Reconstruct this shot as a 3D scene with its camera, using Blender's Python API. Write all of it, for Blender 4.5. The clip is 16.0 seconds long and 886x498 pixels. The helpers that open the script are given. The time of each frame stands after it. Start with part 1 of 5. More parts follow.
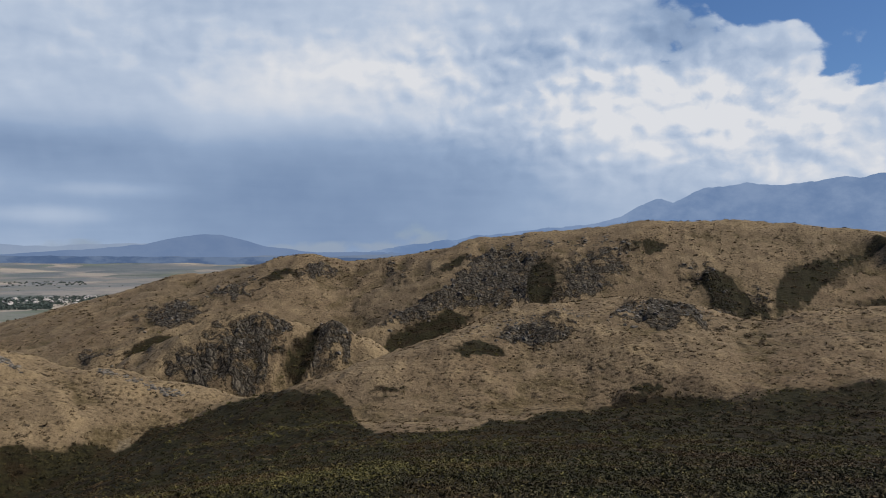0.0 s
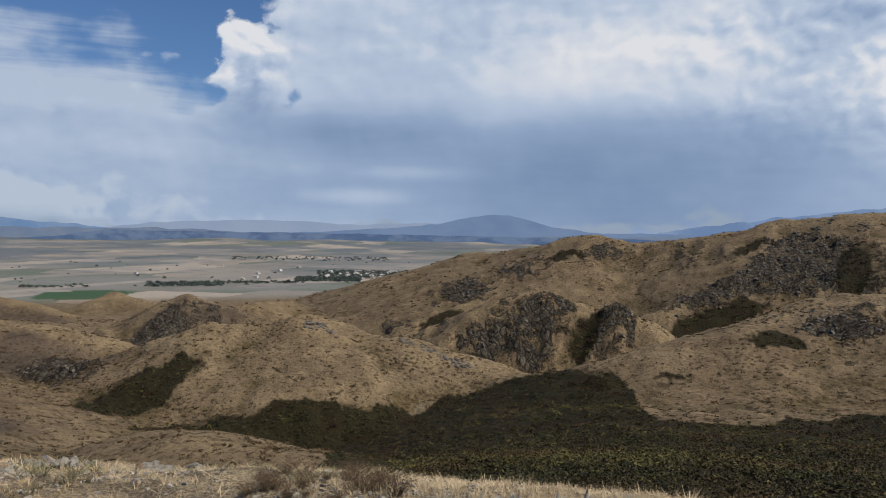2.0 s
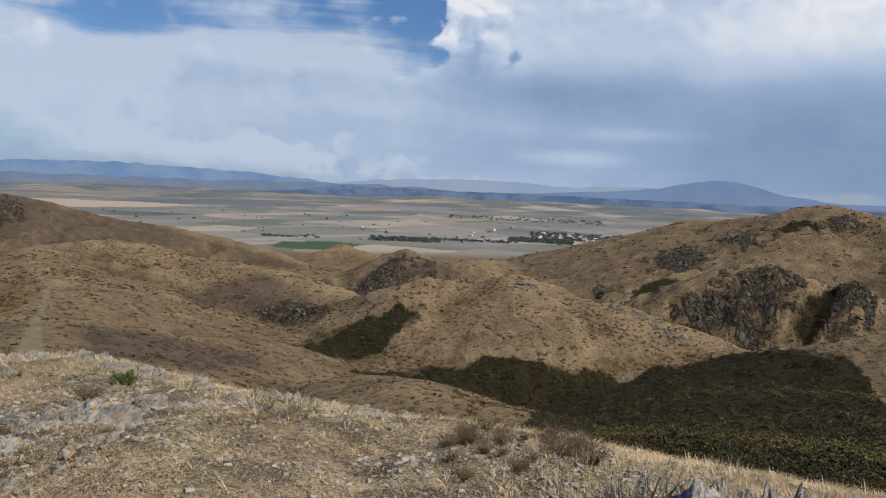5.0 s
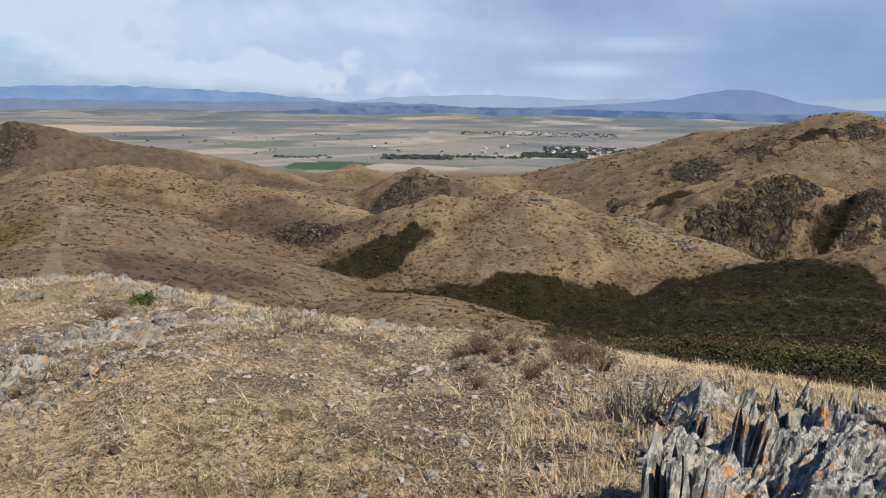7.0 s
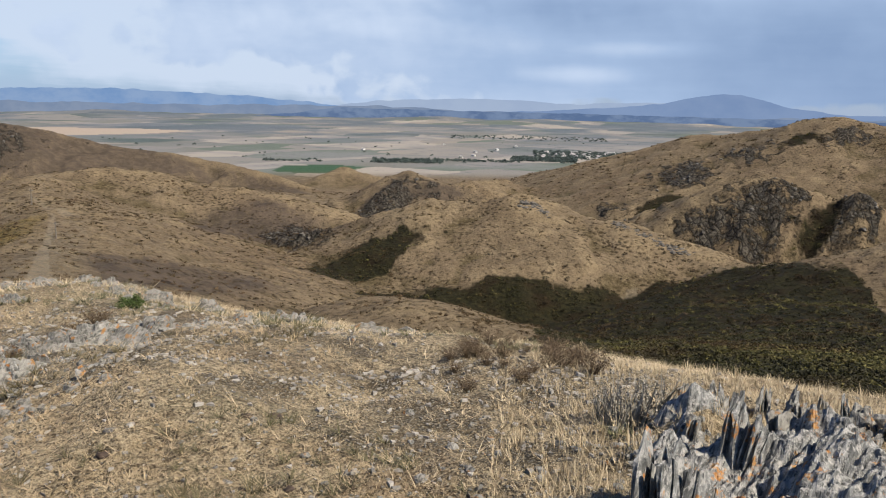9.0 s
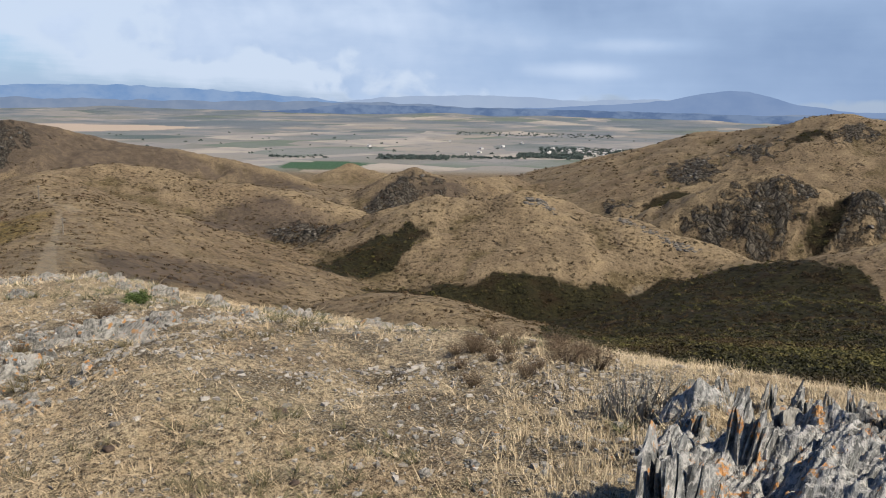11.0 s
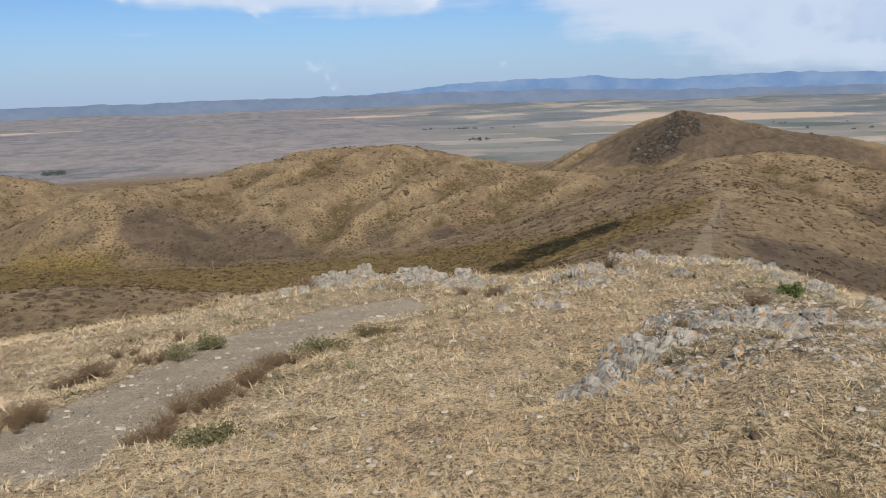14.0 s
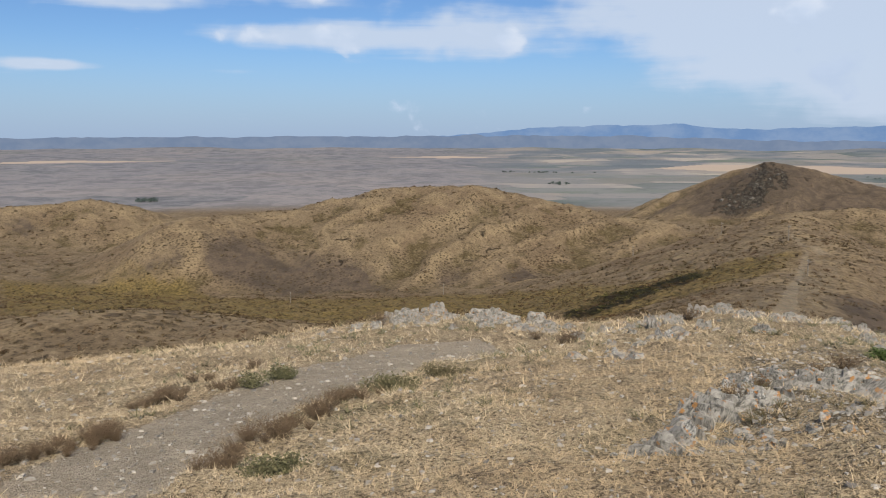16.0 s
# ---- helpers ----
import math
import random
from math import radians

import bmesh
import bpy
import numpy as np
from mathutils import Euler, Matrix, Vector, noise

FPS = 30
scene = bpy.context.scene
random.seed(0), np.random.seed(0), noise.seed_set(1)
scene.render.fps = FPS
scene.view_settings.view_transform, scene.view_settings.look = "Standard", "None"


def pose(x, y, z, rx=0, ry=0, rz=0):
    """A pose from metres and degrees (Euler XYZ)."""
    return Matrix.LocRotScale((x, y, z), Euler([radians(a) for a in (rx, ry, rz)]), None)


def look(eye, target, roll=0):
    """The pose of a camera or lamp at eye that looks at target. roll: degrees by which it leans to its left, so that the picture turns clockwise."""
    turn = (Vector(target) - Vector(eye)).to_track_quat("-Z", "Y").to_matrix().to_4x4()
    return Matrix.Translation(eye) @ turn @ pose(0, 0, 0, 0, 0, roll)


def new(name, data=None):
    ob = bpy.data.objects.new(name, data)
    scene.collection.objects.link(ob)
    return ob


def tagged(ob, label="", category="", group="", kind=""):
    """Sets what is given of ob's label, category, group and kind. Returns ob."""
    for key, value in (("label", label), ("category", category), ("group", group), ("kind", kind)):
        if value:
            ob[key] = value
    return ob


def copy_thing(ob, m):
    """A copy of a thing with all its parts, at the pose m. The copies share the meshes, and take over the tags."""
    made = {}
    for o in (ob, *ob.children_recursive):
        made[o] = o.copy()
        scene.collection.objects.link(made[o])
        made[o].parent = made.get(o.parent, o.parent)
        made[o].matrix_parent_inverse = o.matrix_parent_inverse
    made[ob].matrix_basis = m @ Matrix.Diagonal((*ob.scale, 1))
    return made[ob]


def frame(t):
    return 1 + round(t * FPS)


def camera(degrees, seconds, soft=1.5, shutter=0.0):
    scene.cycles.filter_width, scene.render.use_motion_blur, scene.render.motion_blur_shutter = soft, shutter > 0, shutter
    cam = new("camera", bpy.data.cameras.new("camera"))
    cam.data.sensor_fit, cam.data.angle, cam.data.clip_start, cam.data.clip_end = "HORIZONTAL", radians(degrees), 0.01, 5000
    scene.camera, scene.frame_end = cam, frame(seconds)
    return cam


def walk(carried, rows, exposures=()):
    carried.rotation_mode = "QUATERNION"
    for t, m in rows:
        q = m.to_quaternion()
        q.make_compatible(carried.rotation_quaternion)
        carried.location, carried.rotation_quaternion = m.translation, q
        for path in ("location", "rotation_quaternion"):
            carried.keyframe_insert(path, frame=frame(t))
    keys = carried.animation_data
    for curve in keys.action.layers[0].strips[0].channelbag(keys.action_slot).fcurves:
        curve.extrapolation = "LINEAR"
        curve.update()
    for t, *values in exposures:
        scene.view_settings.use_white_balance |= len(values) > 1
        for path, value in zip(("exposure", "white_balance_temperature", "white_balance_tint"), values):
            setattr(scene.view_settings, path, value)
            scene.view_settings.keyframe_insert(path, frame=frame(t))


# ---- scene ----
cam = camera(57.78, 16.0, soft=1.0)
PATH = [
    (0.0, look((-0.051, 0.121, 0.097), (-0.103, 100.121, 0.125), 0.11)),
    (0.5, look((-0.042, 0.104, 0.097), (-11.998, 99.378, -1.234), -0.15)),
    (1.0, look((-0.034, 0.034, 0.106), (-22.726, 97.404, -1.960), -0.04)),
    (1.5, look((-0.024, 0.053, 0.098), (-29.160, 95.686, -2.253), 0.30)),
    (2.0, look((-0.020, 0.019, 0.103), (-34.466, 93.863, -2.493), 0.76)),
    (2.5, look((-0.026, 0.089, 0.107), (-44.923, 89.396, -2.822), 1.00)),
    (3.0, look((-0.026, 0.107, 0.104), (-49.928, 86.702, -3.222), 1.19)),
    (3.5, look((-0.030, 0.130, 0.102), (-51.348, 85.892, -3.279), 1.47)),
    (4.0, look((-0.021, 0.139, 0.099), (-54.528, 83.910, -3.270), 2.11)),
    (4.5, look((-0.014, 0.156, 0.103), (-56.538, 82.487, -5.063), 2.42)),
    (7.0, look((0.039, 0.172, 0.049), (-57.788, 79.696, -18.171), 0.93)),
    (7.5, look((0.040, 0.182, 0.048), (-56.948, 80.319, -18.131), 0.89)),
    (8.0, look((0.040, 0.184, 0.046), (-56.973, 80.348, -17.934), 0.95)),
    (8.5, look((0.040, 0.179, 0.050), (-56.807, 80.466, -17.909), 1.09)),
    (9.0, look((0.030, 0.181, 0.042), (-56.820, 80.508, -17.726), 1.14)),
    (9.5, look((0.035, 0.177, 0.045), (-57.042, 80.372, -17.590), 1.29)),
    (12.0, look((0.037, 0.184, 0.017), (-58.307, 79.121, -19.090), 0.58)),
    (12.5, look((-0.011, 0.187, 0.013), (-69.777, 69.103, -19.564), -1.42)),
    (13.0, look((-0.035, 0.181, 0.013), (-84.119, 50.694, -19.441), -1.81)),
    (13.5, look((-0.014, 0.124, 0.048), (-92.828, 31.714, -19.640), -0.83)),
    (14.0, look((0.022, 0.071, 0.073), (-96.823, 15.980, -19.109), -1.83)),
    (14.5, look((0.003, 0.068, 0.069), (-98.203, 8.758, -16.664), -0.98)),
    (15.0, look((-0.001, 0.072, 0.074), (-98.646, 8.476, -14.012), 0.24)),
    (15.5, look((-0.003, 0.067, 0.071), (-98.728, 7.666, -13.918), 0.08)),
    (16.0, look((-0.032, 0.086, 0.064), (-98.808, 6.900, -13.968), 0.08)),
]
walk(cam, PATH, [(0.0, 0.30), (4.5, 0.37), (7.0, 0.72), (9.5, 0.74), (12.5, 0.77), (14.0, 0.69), (16.0, 0.62)])

# ---- sky, clouds and sun ----
SUN_BEARING, SUN_HEIGHT = -88.0, 46.0      # degrees to the left of +y, degrees above the horizon


class Tree:
    """Short calls for node trees."""

    def __init__(self, tree):
        self.tree = tree
        self.nodes, self.links = tree.nodes, tree.links

    def put(self, socket, value):
        if hasattr(value, "is_linked") or hasattr(value, "links"):
            self.links.new(value, socket)
        else:
            socket.default_value = value

    def node(self, kind, **settings):
        n = self.nodes.new(kind)
        for key, value in settings.items():
            setattr(n, key, value)
        return n

    def math(self, op, a, b=0.0, c=0.0, clamp=False):
        n = self.node("ShaderNodeMath", operation=op, use_clamp=clamp)
        for s, v in zip(n.inputs, (a, b, c)):
            self.put(s, v)
        return n.outputs[0]

    def vmath(self, op, a, b=(0, 0, 0), c=(0, 0, 0)):
        n = self.node("ShaderNodeVectorMath", operation=op)
        for s, v in zip(n.inputs, (a, b, c)):
            self.put(s, v)
        return n.outputs["Value"] if op in ("LENGTH", "DOT_PRODUCT", "DISTANCE") else n.outputs[0]

    def xyz(self, x, y, z=0.0):
        n = self.node("ShaderNodeCombineXYZ")
        for s, v in zip(n.inputs, (x, y, z)):
            self.put(s, v)
        return n.outputs[0]

    def ramp(self, value, a, b, c=0.0, d=1.0, smooth=True):
        n = self.node("ShaderNodeMapRange", interpolation_type="SMOOTHSTEP" if smooth else "LINEAR")
        for s, v in zip(n.inputs, (value, a, b, c, d)):
            self.put(s, v)
        return n.outputs[0]

    def noise(self, vector, scale, detail=4.0, rough=0.55, warp=0.0):
        n = self.node("ShaderNodeTexNoise")
        self.put(n.inputs["Vector"], vector)
        n.inputs["Scale"].default_value, n.inputs["Detail"].default_value = scale, detail
        n.inputs["Roughness"].default_value, n.inputs["Distortion"].default_value = rough, warp
        return n.outputs[0]

    def voronoi(self, vector, scale, feature="F1", metric="EUCLIDEAN", random=1.0, detail=0.0):
        n = self.node("ShaderNodeTexVoronoi", feature=feature)
        if feature != "DISTANCE_TO_EDGE":
            n.distance = metric
        self.put(n.inputs["Vector"], vector)
        n.inputs["Scale"].default_value, n.inputs["Randomness"].default_value = scale, random
        n.inputs["Detail"].default_value, n.inputs["Roughness"].default_value, n.inputs["Lacunarity"].default_value = detail, 0.55, 2.1
        return n

    def mix(self, f, a, b, mode="MIX"):
        n = self.node("ShaderNodeMix", data_type="RGBA", blend_type=mode)
        for s, v in ((n.inputs[0], f), (n.inputs[6], a), (n.inputs[7], b)):
            self.put(s, (*v, 1.0) if isinstance(v, tuple) and len(v) == 3 else v)
        return n.outputs[2]


def build_sky():
    world = bpy.data.worlds.new("sky")
    scene.world = world
    world.use_nodes = True
    t = Tree(world.node_tree)
    t.nodes.clear()
    sky = t.node("ShaderNodeTexSky", sky_type="NISHITA", sun_disc=False, sun_elevation=radians(SUN_HEIGHT),
                 sun_rotation=radians(-SUN_BEARING), altitude=900.0, air_density=1.0, dust_density=0.6, ozone_density=1.5)
    blue = t.vmath("MULTIPLY", sky.outputs[0], (0.060, 0.081, 0.110))
    way = t.node("ShaderNodeTexCoord").outputs["Generated"]
    part = t.node("ShaderNodeSeparateXYZ")
    t.put(part.inputs[0], way)
    x, y, z = part.outputs
    bearing = t.math("MULTIPLY", t.math("ARCTAN2", t.math("MULTIPLY", x, -1.0), y), 57.2958)
    rise = t.math("MULTIPLY", t.math("ARCSINE", z), 57.2958)
    at = t.xyz(bearing, rise)                                   # degrees: bearing, height

    def blobs(rows):
        total = None
        for b, h, wide, high, weight in rows:
            d = t.vmath("LENGTH", t.vmath("MULTIPLY_ADD", at, (1 / wide, 1 / high, 0), (-b / wide, -h / high, 0)))
            v = t.ramp(d, 1.0, 0.0, 0.0, weight)
            total = v if total is None else t.math("ADD", total, v)
        return total

    # billows: rounded puffs at three sizes, seen foreshortened towards the horizon
    flat = t.vmath("MULTIPLY", at, (0.085, 0.112, 0))
    warp = t.node("ShaderNodeTexNoise")
    t.put(warp.inputs["Vector"], flat)
    warp.inputs["Scale"].default_value, warp.inputs["Detail"].default_value = 3.0, 5.0
    bent = t.vmath("MULTIPLY_ADD", t.vmath("SUBTRACT", warp.outputs["Color"], (0.5, 0.5, 0.5)), (0.20, 0.20, 0.0), flat)

    def billow(v):
        a = t.voronoi(v, 2.2, "SMOOTH_F1", detail=2.0).outputs["Distance"]
        b = t.voronoi(v, 6.0, "SMOOTH_F1", detail=1.0).outputs["Distance"]
        c = t.noise(v, 7.0, 8.0, 0.6)
        return t.math("ADD", t.math("SUBTRACT", 0.80, t.math("MULTIPLY", a, 0.62)), t.math("ADD", t.math("MULTIPLY", c, 0.34), t.math("MULTIPLY", b, -0.26)))

    puff = billow(bent)
    lift = billow(t.vmath("ADD", bent, (-0.045, 0.06, 0)))
    big = t.noise(flat, 0.8, 5.0, 0.5)
    streak = t.noise(t.vmath("MULTIPLY", at, (0.03, 0.33, 0)), 1.7, 5.0, 0.6, 0.3)

    cover = blobs(CLOUD_COVER)
    dense = t.math("ADD", t.math("ADD", cover, t.math("MULTIPLY", t.math("SUBTRACT", big, 0.5), 1.0)), t.math("MULTIPLY", t.math("SUBTRACT", puff, 0.25), 1.5))
    mask = t.ramp(dense, 0.40, t.math("SUBTRACT", 0.70, t.math("MULTIPLY", t.math("MINIMUM", blobs(CLOUD_CRISP), 1.0), 0.22)))
    veil = t.ramp(t.math("ADD", blobs(CLOUD_VEIL), t.math("ADD", t.math("MULTIPLY", t.math("SUBTRACT", streak, 0.5), 1.5), t.math("MULTIPLY", t.math("SUBTRACT", puff, 0.28), 0.9))), 0.25, 1.0, 0.0, 0.9)
    crisp = blobs(CLOUD_CRISP)
    relief = t.math("MULTIPLY", t.math("MULTIPLY", t.math("SUBTRACT", puff, lift), 1.35), t.math("ADD", t.math("MINIMUM", crisp, 0.9), 0.04))
    shade = t.math("ADD", t.math("SUBTRACT", t.math("ADD", 0.79, relief), blobs(CLOUD_SHADE)), t.math("MULTIPLY", t.math("SUBTRACT", big, 0.5), 0.5))
    shade = t.math("ADD", shade, blobs(CLOUD_BRIGHT))
    shade = t.math("ADD", shade, t.math("MULTIPLY", t.math("SUBTRACT", streak, 0.5), 0.12), clamp=True)
    ramp = t.node("ShaderNodeValToRGB")
    t.put(ramp.inputs[0], shade)
    stops = ((0.0, (0.15, 0.235, 0.41)), (0.3, (0.24, 0.35, 0.56)), (0.55, (0.385, 0.515, 0.74)), (0.8, (0.64, 0.75, 0.93)), (1.0, (0.97, 0.99, 1.04)))
    for k, (place, colour) in enumerate(stops):
        e = ramp.color_ramp.elements[k] if k < 2 else ramp.color_ramp.elements.new(place)
        e.position, e.color = place, (*colour, 1)
    low = t.mix(t.ramp(bearing, 70.0, 20.0), (0.38, 0.50, 0.72), (0.40, 0.49, 0.67))
    haze = t.mix(t.ramp(rise, 7.0, -1.0, 0.0, 0.85), blue, low)
    colour = t.mix(veil, haze, (0.63, 0.73, 0.89))
    colour = t.mix(mask, colour, ramp.outputs[0])
    out = t.node("ShaderNodeOutputWorld")
    back = t.node("ShaderNodeBackground")
    t.put(back.inputs[0], colour)
    back.inputs[1].default_value = 0.60
    t.links.new(back.outputs[0], out.inputs[0])


# cloud banks: bearing, height above the horizon, half width, half height (degrees), weight
CLOUD_COVER = [
    (29.0, 12, 5.5, 7, 0.7),    (8, 16, 34, 9, 0.85), (30, 3, 34, 7, 0.75), (4, 4, 50, 6, 0.5), (55, 6, 20, 5.5, 0.35),
    (0, 8, 46, 13, 1.1), (18, 14, 16, 8, 0.6), (-20, 6, 26, 9, 0.5), (22, 4, 30, 7, 0.55), (34.3, 10.3, 4.0, 4.6, 0.75), (41, 14.5, 7, 4.5, -0.75),
    (44, 5.5, 14, 5, 0.35), (39.5, 11.8, 3.5, 2.2, 0.45), (-70, 12, 40, 10, 0.5), (150, 10, 30, 6, 0.35),
    (-3, 17.9, 6.0, 2.0, -0.6), (-22, 17, 8, 3.0, -1.0), (-36, 16, 8, 3, 0.5), (-2, 15.5, 40, 7, 0.55),
    (96, 6.7, 13, 1.3, 0.38), (82, 6.6, 11, 1.8, 0.36), (110, 8.5, 7, 0.9, 0.36), (112, 4.4, 3, 0.4, 0.40),
]
CLOUD_VEIL = [(50, 5.5, 30, 9, 0.75), (30, 3, 36, 7, 0.8), (47, 6, 17, 6.5, 1.0), (66, 7, 16, 4.5, 0.6), (84, 7.5, 16, 3, 0.8), (72, 9, 12, 3, 0.7), (54, 4.5, 20, 5, 0.75), (100, 9.5, 14, 2.2, 0.75), (92, 12.5, 22, 2.2, 0.85), (66, 11, 10, 4, 0.6),
              (48, 12.5, 12, 2.5, 0.5), (112, 4.5, 8, 1.2, 0.4), (30, 2, 40, 3, 0.5),
              (97, 6.7, 14, 1.6, 0.9), (109, 8.4, 9, 1.2, 0.8), (84, 6.0, 11, 2.2, 0.6), (112, 4.4, 4, 0.6, 0.9), (101, 4.2, 5, 0.5, 0.6), (66, 5.5, 14, 3.5, 0.4)]
CLOUD_SHADE = [(54, 0.0, 24, 3.0, 0.28), (28, 2.5, 34, 6, 0.12), (12, 6.5, 30, 3.5, 0.12), (-6, 13.5, 4, 3.0, 0.20), (54, 6, 18, 4, 0.08), (6, 3.5, 38, 7, 0.34), (26, 7.0, 12, 3, 0.10), (34, 8.2, 4, 2.0, 0.22), (-16, 15, 5, 3.5, 0.22), (-28, 15.5, 7, 4, 0.28),
               (30, 6.5, 14, 2.4, 0.12), (48, 7.0, 14, 1.8, 0.12), (52, 2.5, 22, 4, 0.10), (6, 0, 40, 3, 0.12)]
CLOUD_CRISP = [(-13, 11, 26, 10, 0.8), (34.3, 11.5, 5, 5, 1.2), (-24, 7, 14, 8, 0.5), (14, 14, 34, 6, 0.30), (60, 8, 60, 10, 0.12)]
CLOUD_BRIGHT = [(8, 12, 16, 5, 0.16), (-14, 9, 16, 5, 0.20), (34.5, 12.3, 3.2, 3, 0.28), (26, 2.2, 6, 0.9, 0.16), (22, 3.9, 6, 0.8, 0.12), (-26, 8, 10, 6, 0.1)]
build_sky()

sun = new("sun", bpy.data.lights.new("sun", "SUN"))
sun.data.energy, sun.data.angle, sun.data.color = 5.0, radians(0.6), (1.0, 0.895, 0.75)
_b, _h = radians(SUN_BEARING), radians(SUN_HEIGHT)
sun.matrix_world = look((-math.sin(_b) * math.cos(_h) * 100, math.cos(_b) * math.cos(_h) * 100, math.sin(_h) * 100), (0, 0, 0))

# ---- materials ----


def material(name):
    m = bpy.data.materials.new(name)
    m.use_nodes = True
    t = Tree(m.node_tree)
    shader = m.node_tree.nodes["Principled BSDF"]
    return m, t, shader


def spot(t):
    return t.node("ShaderNodeNewGeometry").outputs["Position"]


def relief(t, shader, height, strength, distance):
    b = t.node("ShaderNodeBump")
    b.inputs["Strength"].default_value, b.inputs["Distance"].default_value = strength, distance
    t.put(b.inputs["Height"], height)
    t.links.new(b.outputs[0], shader.inputs["Normal"])


def attribute(t, name):
    n = t.node("ShaderNodeAttribute", attribute_name=name)
    part = t.node("ShaderNodeSeparateColor")
    t.links.new(n.outputs["Color"], part.inputs[0])
    return (*part.outputs, n.outputs["Alpha"])


def ground_material():
    m, t, s = material("hill_ground")
    at = spot(t)
    shrub, rock, track, olive = attribute(t, "cover")
    pale, straw, plain, green = attribute(t, "tone")
    heath, ridge, gully, fall = attribute(t, "turf")
    far = t.ramp(t.vmath("LENGTH", at), 12.0, 60.0)
    wide = t.noise(at, 0.017, 5.0, 0.6)
    mid = t.noise(at, 0.11, 5.0, 0.62)
    fine = t.noise(at, 1.3, 5.0, 0.65)
    speck = t.noise(at, 0.85, 7.0, 0.82)
    grain = t.noise(at, 16.0, 6.0, 0.8)
    close = t.math("SUBTRACT", 1.0, far)
    # dry grass: brown and straw, blotched at several sizes
    grass = t.mix(t.ramp(mid, 0.25, 0.75), (0.208, 0.157, 0.099), (0.33, 0.252, 0.163))
    grass = t.mix(t.ramp(wide, 0.42, 0.70, 0.0, 0.5), grass, (0.20, 0.136, 0.086))
    # paler straw colour where the ground stands proud, darker olive colour in the clefts
    patchy = t.noise(at, 0.055, 5.0, 0.7)
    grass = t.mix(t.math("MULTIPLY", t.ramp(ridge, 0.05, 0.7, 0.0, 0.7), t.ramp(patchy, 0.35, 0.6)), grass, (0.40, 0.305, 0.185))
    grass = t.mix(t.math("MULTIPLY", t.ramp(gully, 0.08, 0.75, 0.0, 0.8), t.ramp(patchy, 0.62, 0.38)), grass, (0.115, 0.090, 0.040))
    grass = t.mix(t.ramp(speck, 0.53, 0.66, 0.0, 0.65), grass, (0.47, 0.375, 0.24))
    grass = t.mix(t.math("MULTIPLY", t.ramp(speck, 0.48, 0.37, 0.0, 0.85), t.ramp(far, 0.0, 1.0, 0.45, 1.0)), grass, (0.040, 0.031, 0.017))
    spray = t.voronoi(at, 1.7)
    grass = t.mix(t.math("MULTIPLY", t.math("MULTIPLY", t.ramp(spray.outputs["Distance"], 0.42, 0.16), t.ramp(t.noise(at, 0.09, 4.0, 0.7), 0.42, 0.6)), t.math("MULTIPLY", far, 0.55)), grass, (0.060, 0.046, 0.023))
    litter = t.mix(t.ramp(grain, 0.38, 0.58), (0.13, 0.095, 0.058), (0.92, 0.76, 0.51))
    litter = t.mix(t.ramp(fine, 0.40, 0.66, 0.0, 0.75), litter, t.mix(t.ramp(grain, 0.40, 0.60), (0.14, 0.10, 0.060), (0.72, 0.54, 0.33)))
    worn = t.noise(at, 0.38, 4.0, 0.6)
    litter = t.mix(t.ramp(worn, 0.50, 0.66, 0.0, 0.6), litter, t.mix(t.ramp(grain, 0.40, 0.60), (0.11, 0.072, 0.044), (0.44, 0.31, 0.20)))
    litter = t.mix(t.ramp(worn, 0.44, 0.34, 0.0, 0.45), litter, t.mix(t.ramp(grain, 0.40, 0.60), (0.12, 0.105, 0.055), (0.36, 0.33, 0.19)))
    grass = t.mix(t.math("MULTIPLY", close, 0.85), grass, litter)
    grass = t.mix(t.math("MULTIPLY", heath, t.ramp(speck, 0.34, 0.64, 1.0, 0.72)), grass, t.mix(t.ramp(mid, 0.35, 0.65), (0.092, 0.074, 0.061), (0.155, 0.118, 0.090)))
    # low tufts that dot the slopes
    tuft = t.voronoi(at, 0.55)
    dot = t.math("MULTIPLY", t.ramp(tuft.outputs["Distance"], 0.46, 0.22), t.ramp(t.noise(at, 0.035, 3.0), 0.36, 0.60))
    grass = t.mix(t.math("MULTIPLY", dot, t.math("MULTIPLY", far, 0.8)), grass, (0.070, 0.052, 0.027))
    ol = t.mix(t.ramp(speck, 0.40, 0.60), (0.085, 0.070, 0.024), (0.33, 0.24, 0.085))
    grass = t.mix(t.math("MULTIPLY", olive, t.ramp(mid, 0.25, 0.6, 0.35, 0.9)), grass, ol)
    # pale stony soil
    chips = t.voronoi(at, 34.0)
    chip = t.node("ShaderNodeSeparateColor")
    t.links.new(chips.outputs["Color"], chip.inputs[0])
    stone = t.mix(chip.outputs[0], (0.24, 0.21, 0.165), (0.50, 0.455, 0.37))
    # Contact shade between chips is painted as a dark rim.
    stone = t.mix(t.ramp(chips.outputs["Distance"], 0.30, 0.62), stone, (0.13, 0.105, 0.07))
    stony = t.math("MULTIPLY", t.ramp(chip.outputs[1], 0.62, 0.70), close)
    gravel = t.math("ADD", t.math("MULTIPLY", pale, t.ramp(fine, 0.42, 0.62, 0.1, 0.75)), t.math("MULTIPLY", stony, 0.35), clamp=True)
    grass = t.mix(gravel, grass, stone)
    sand = t.mix(t.ramp(fine, 0.35, 0.7), (0.52, 0.445, 0.345), (0.68, 0.59, 0.46))
    sand = t.mix(t.ramp(grain, 0.52, 0.32, 0.0, 0.75), sand, (0.16, 0.135, 0.10))
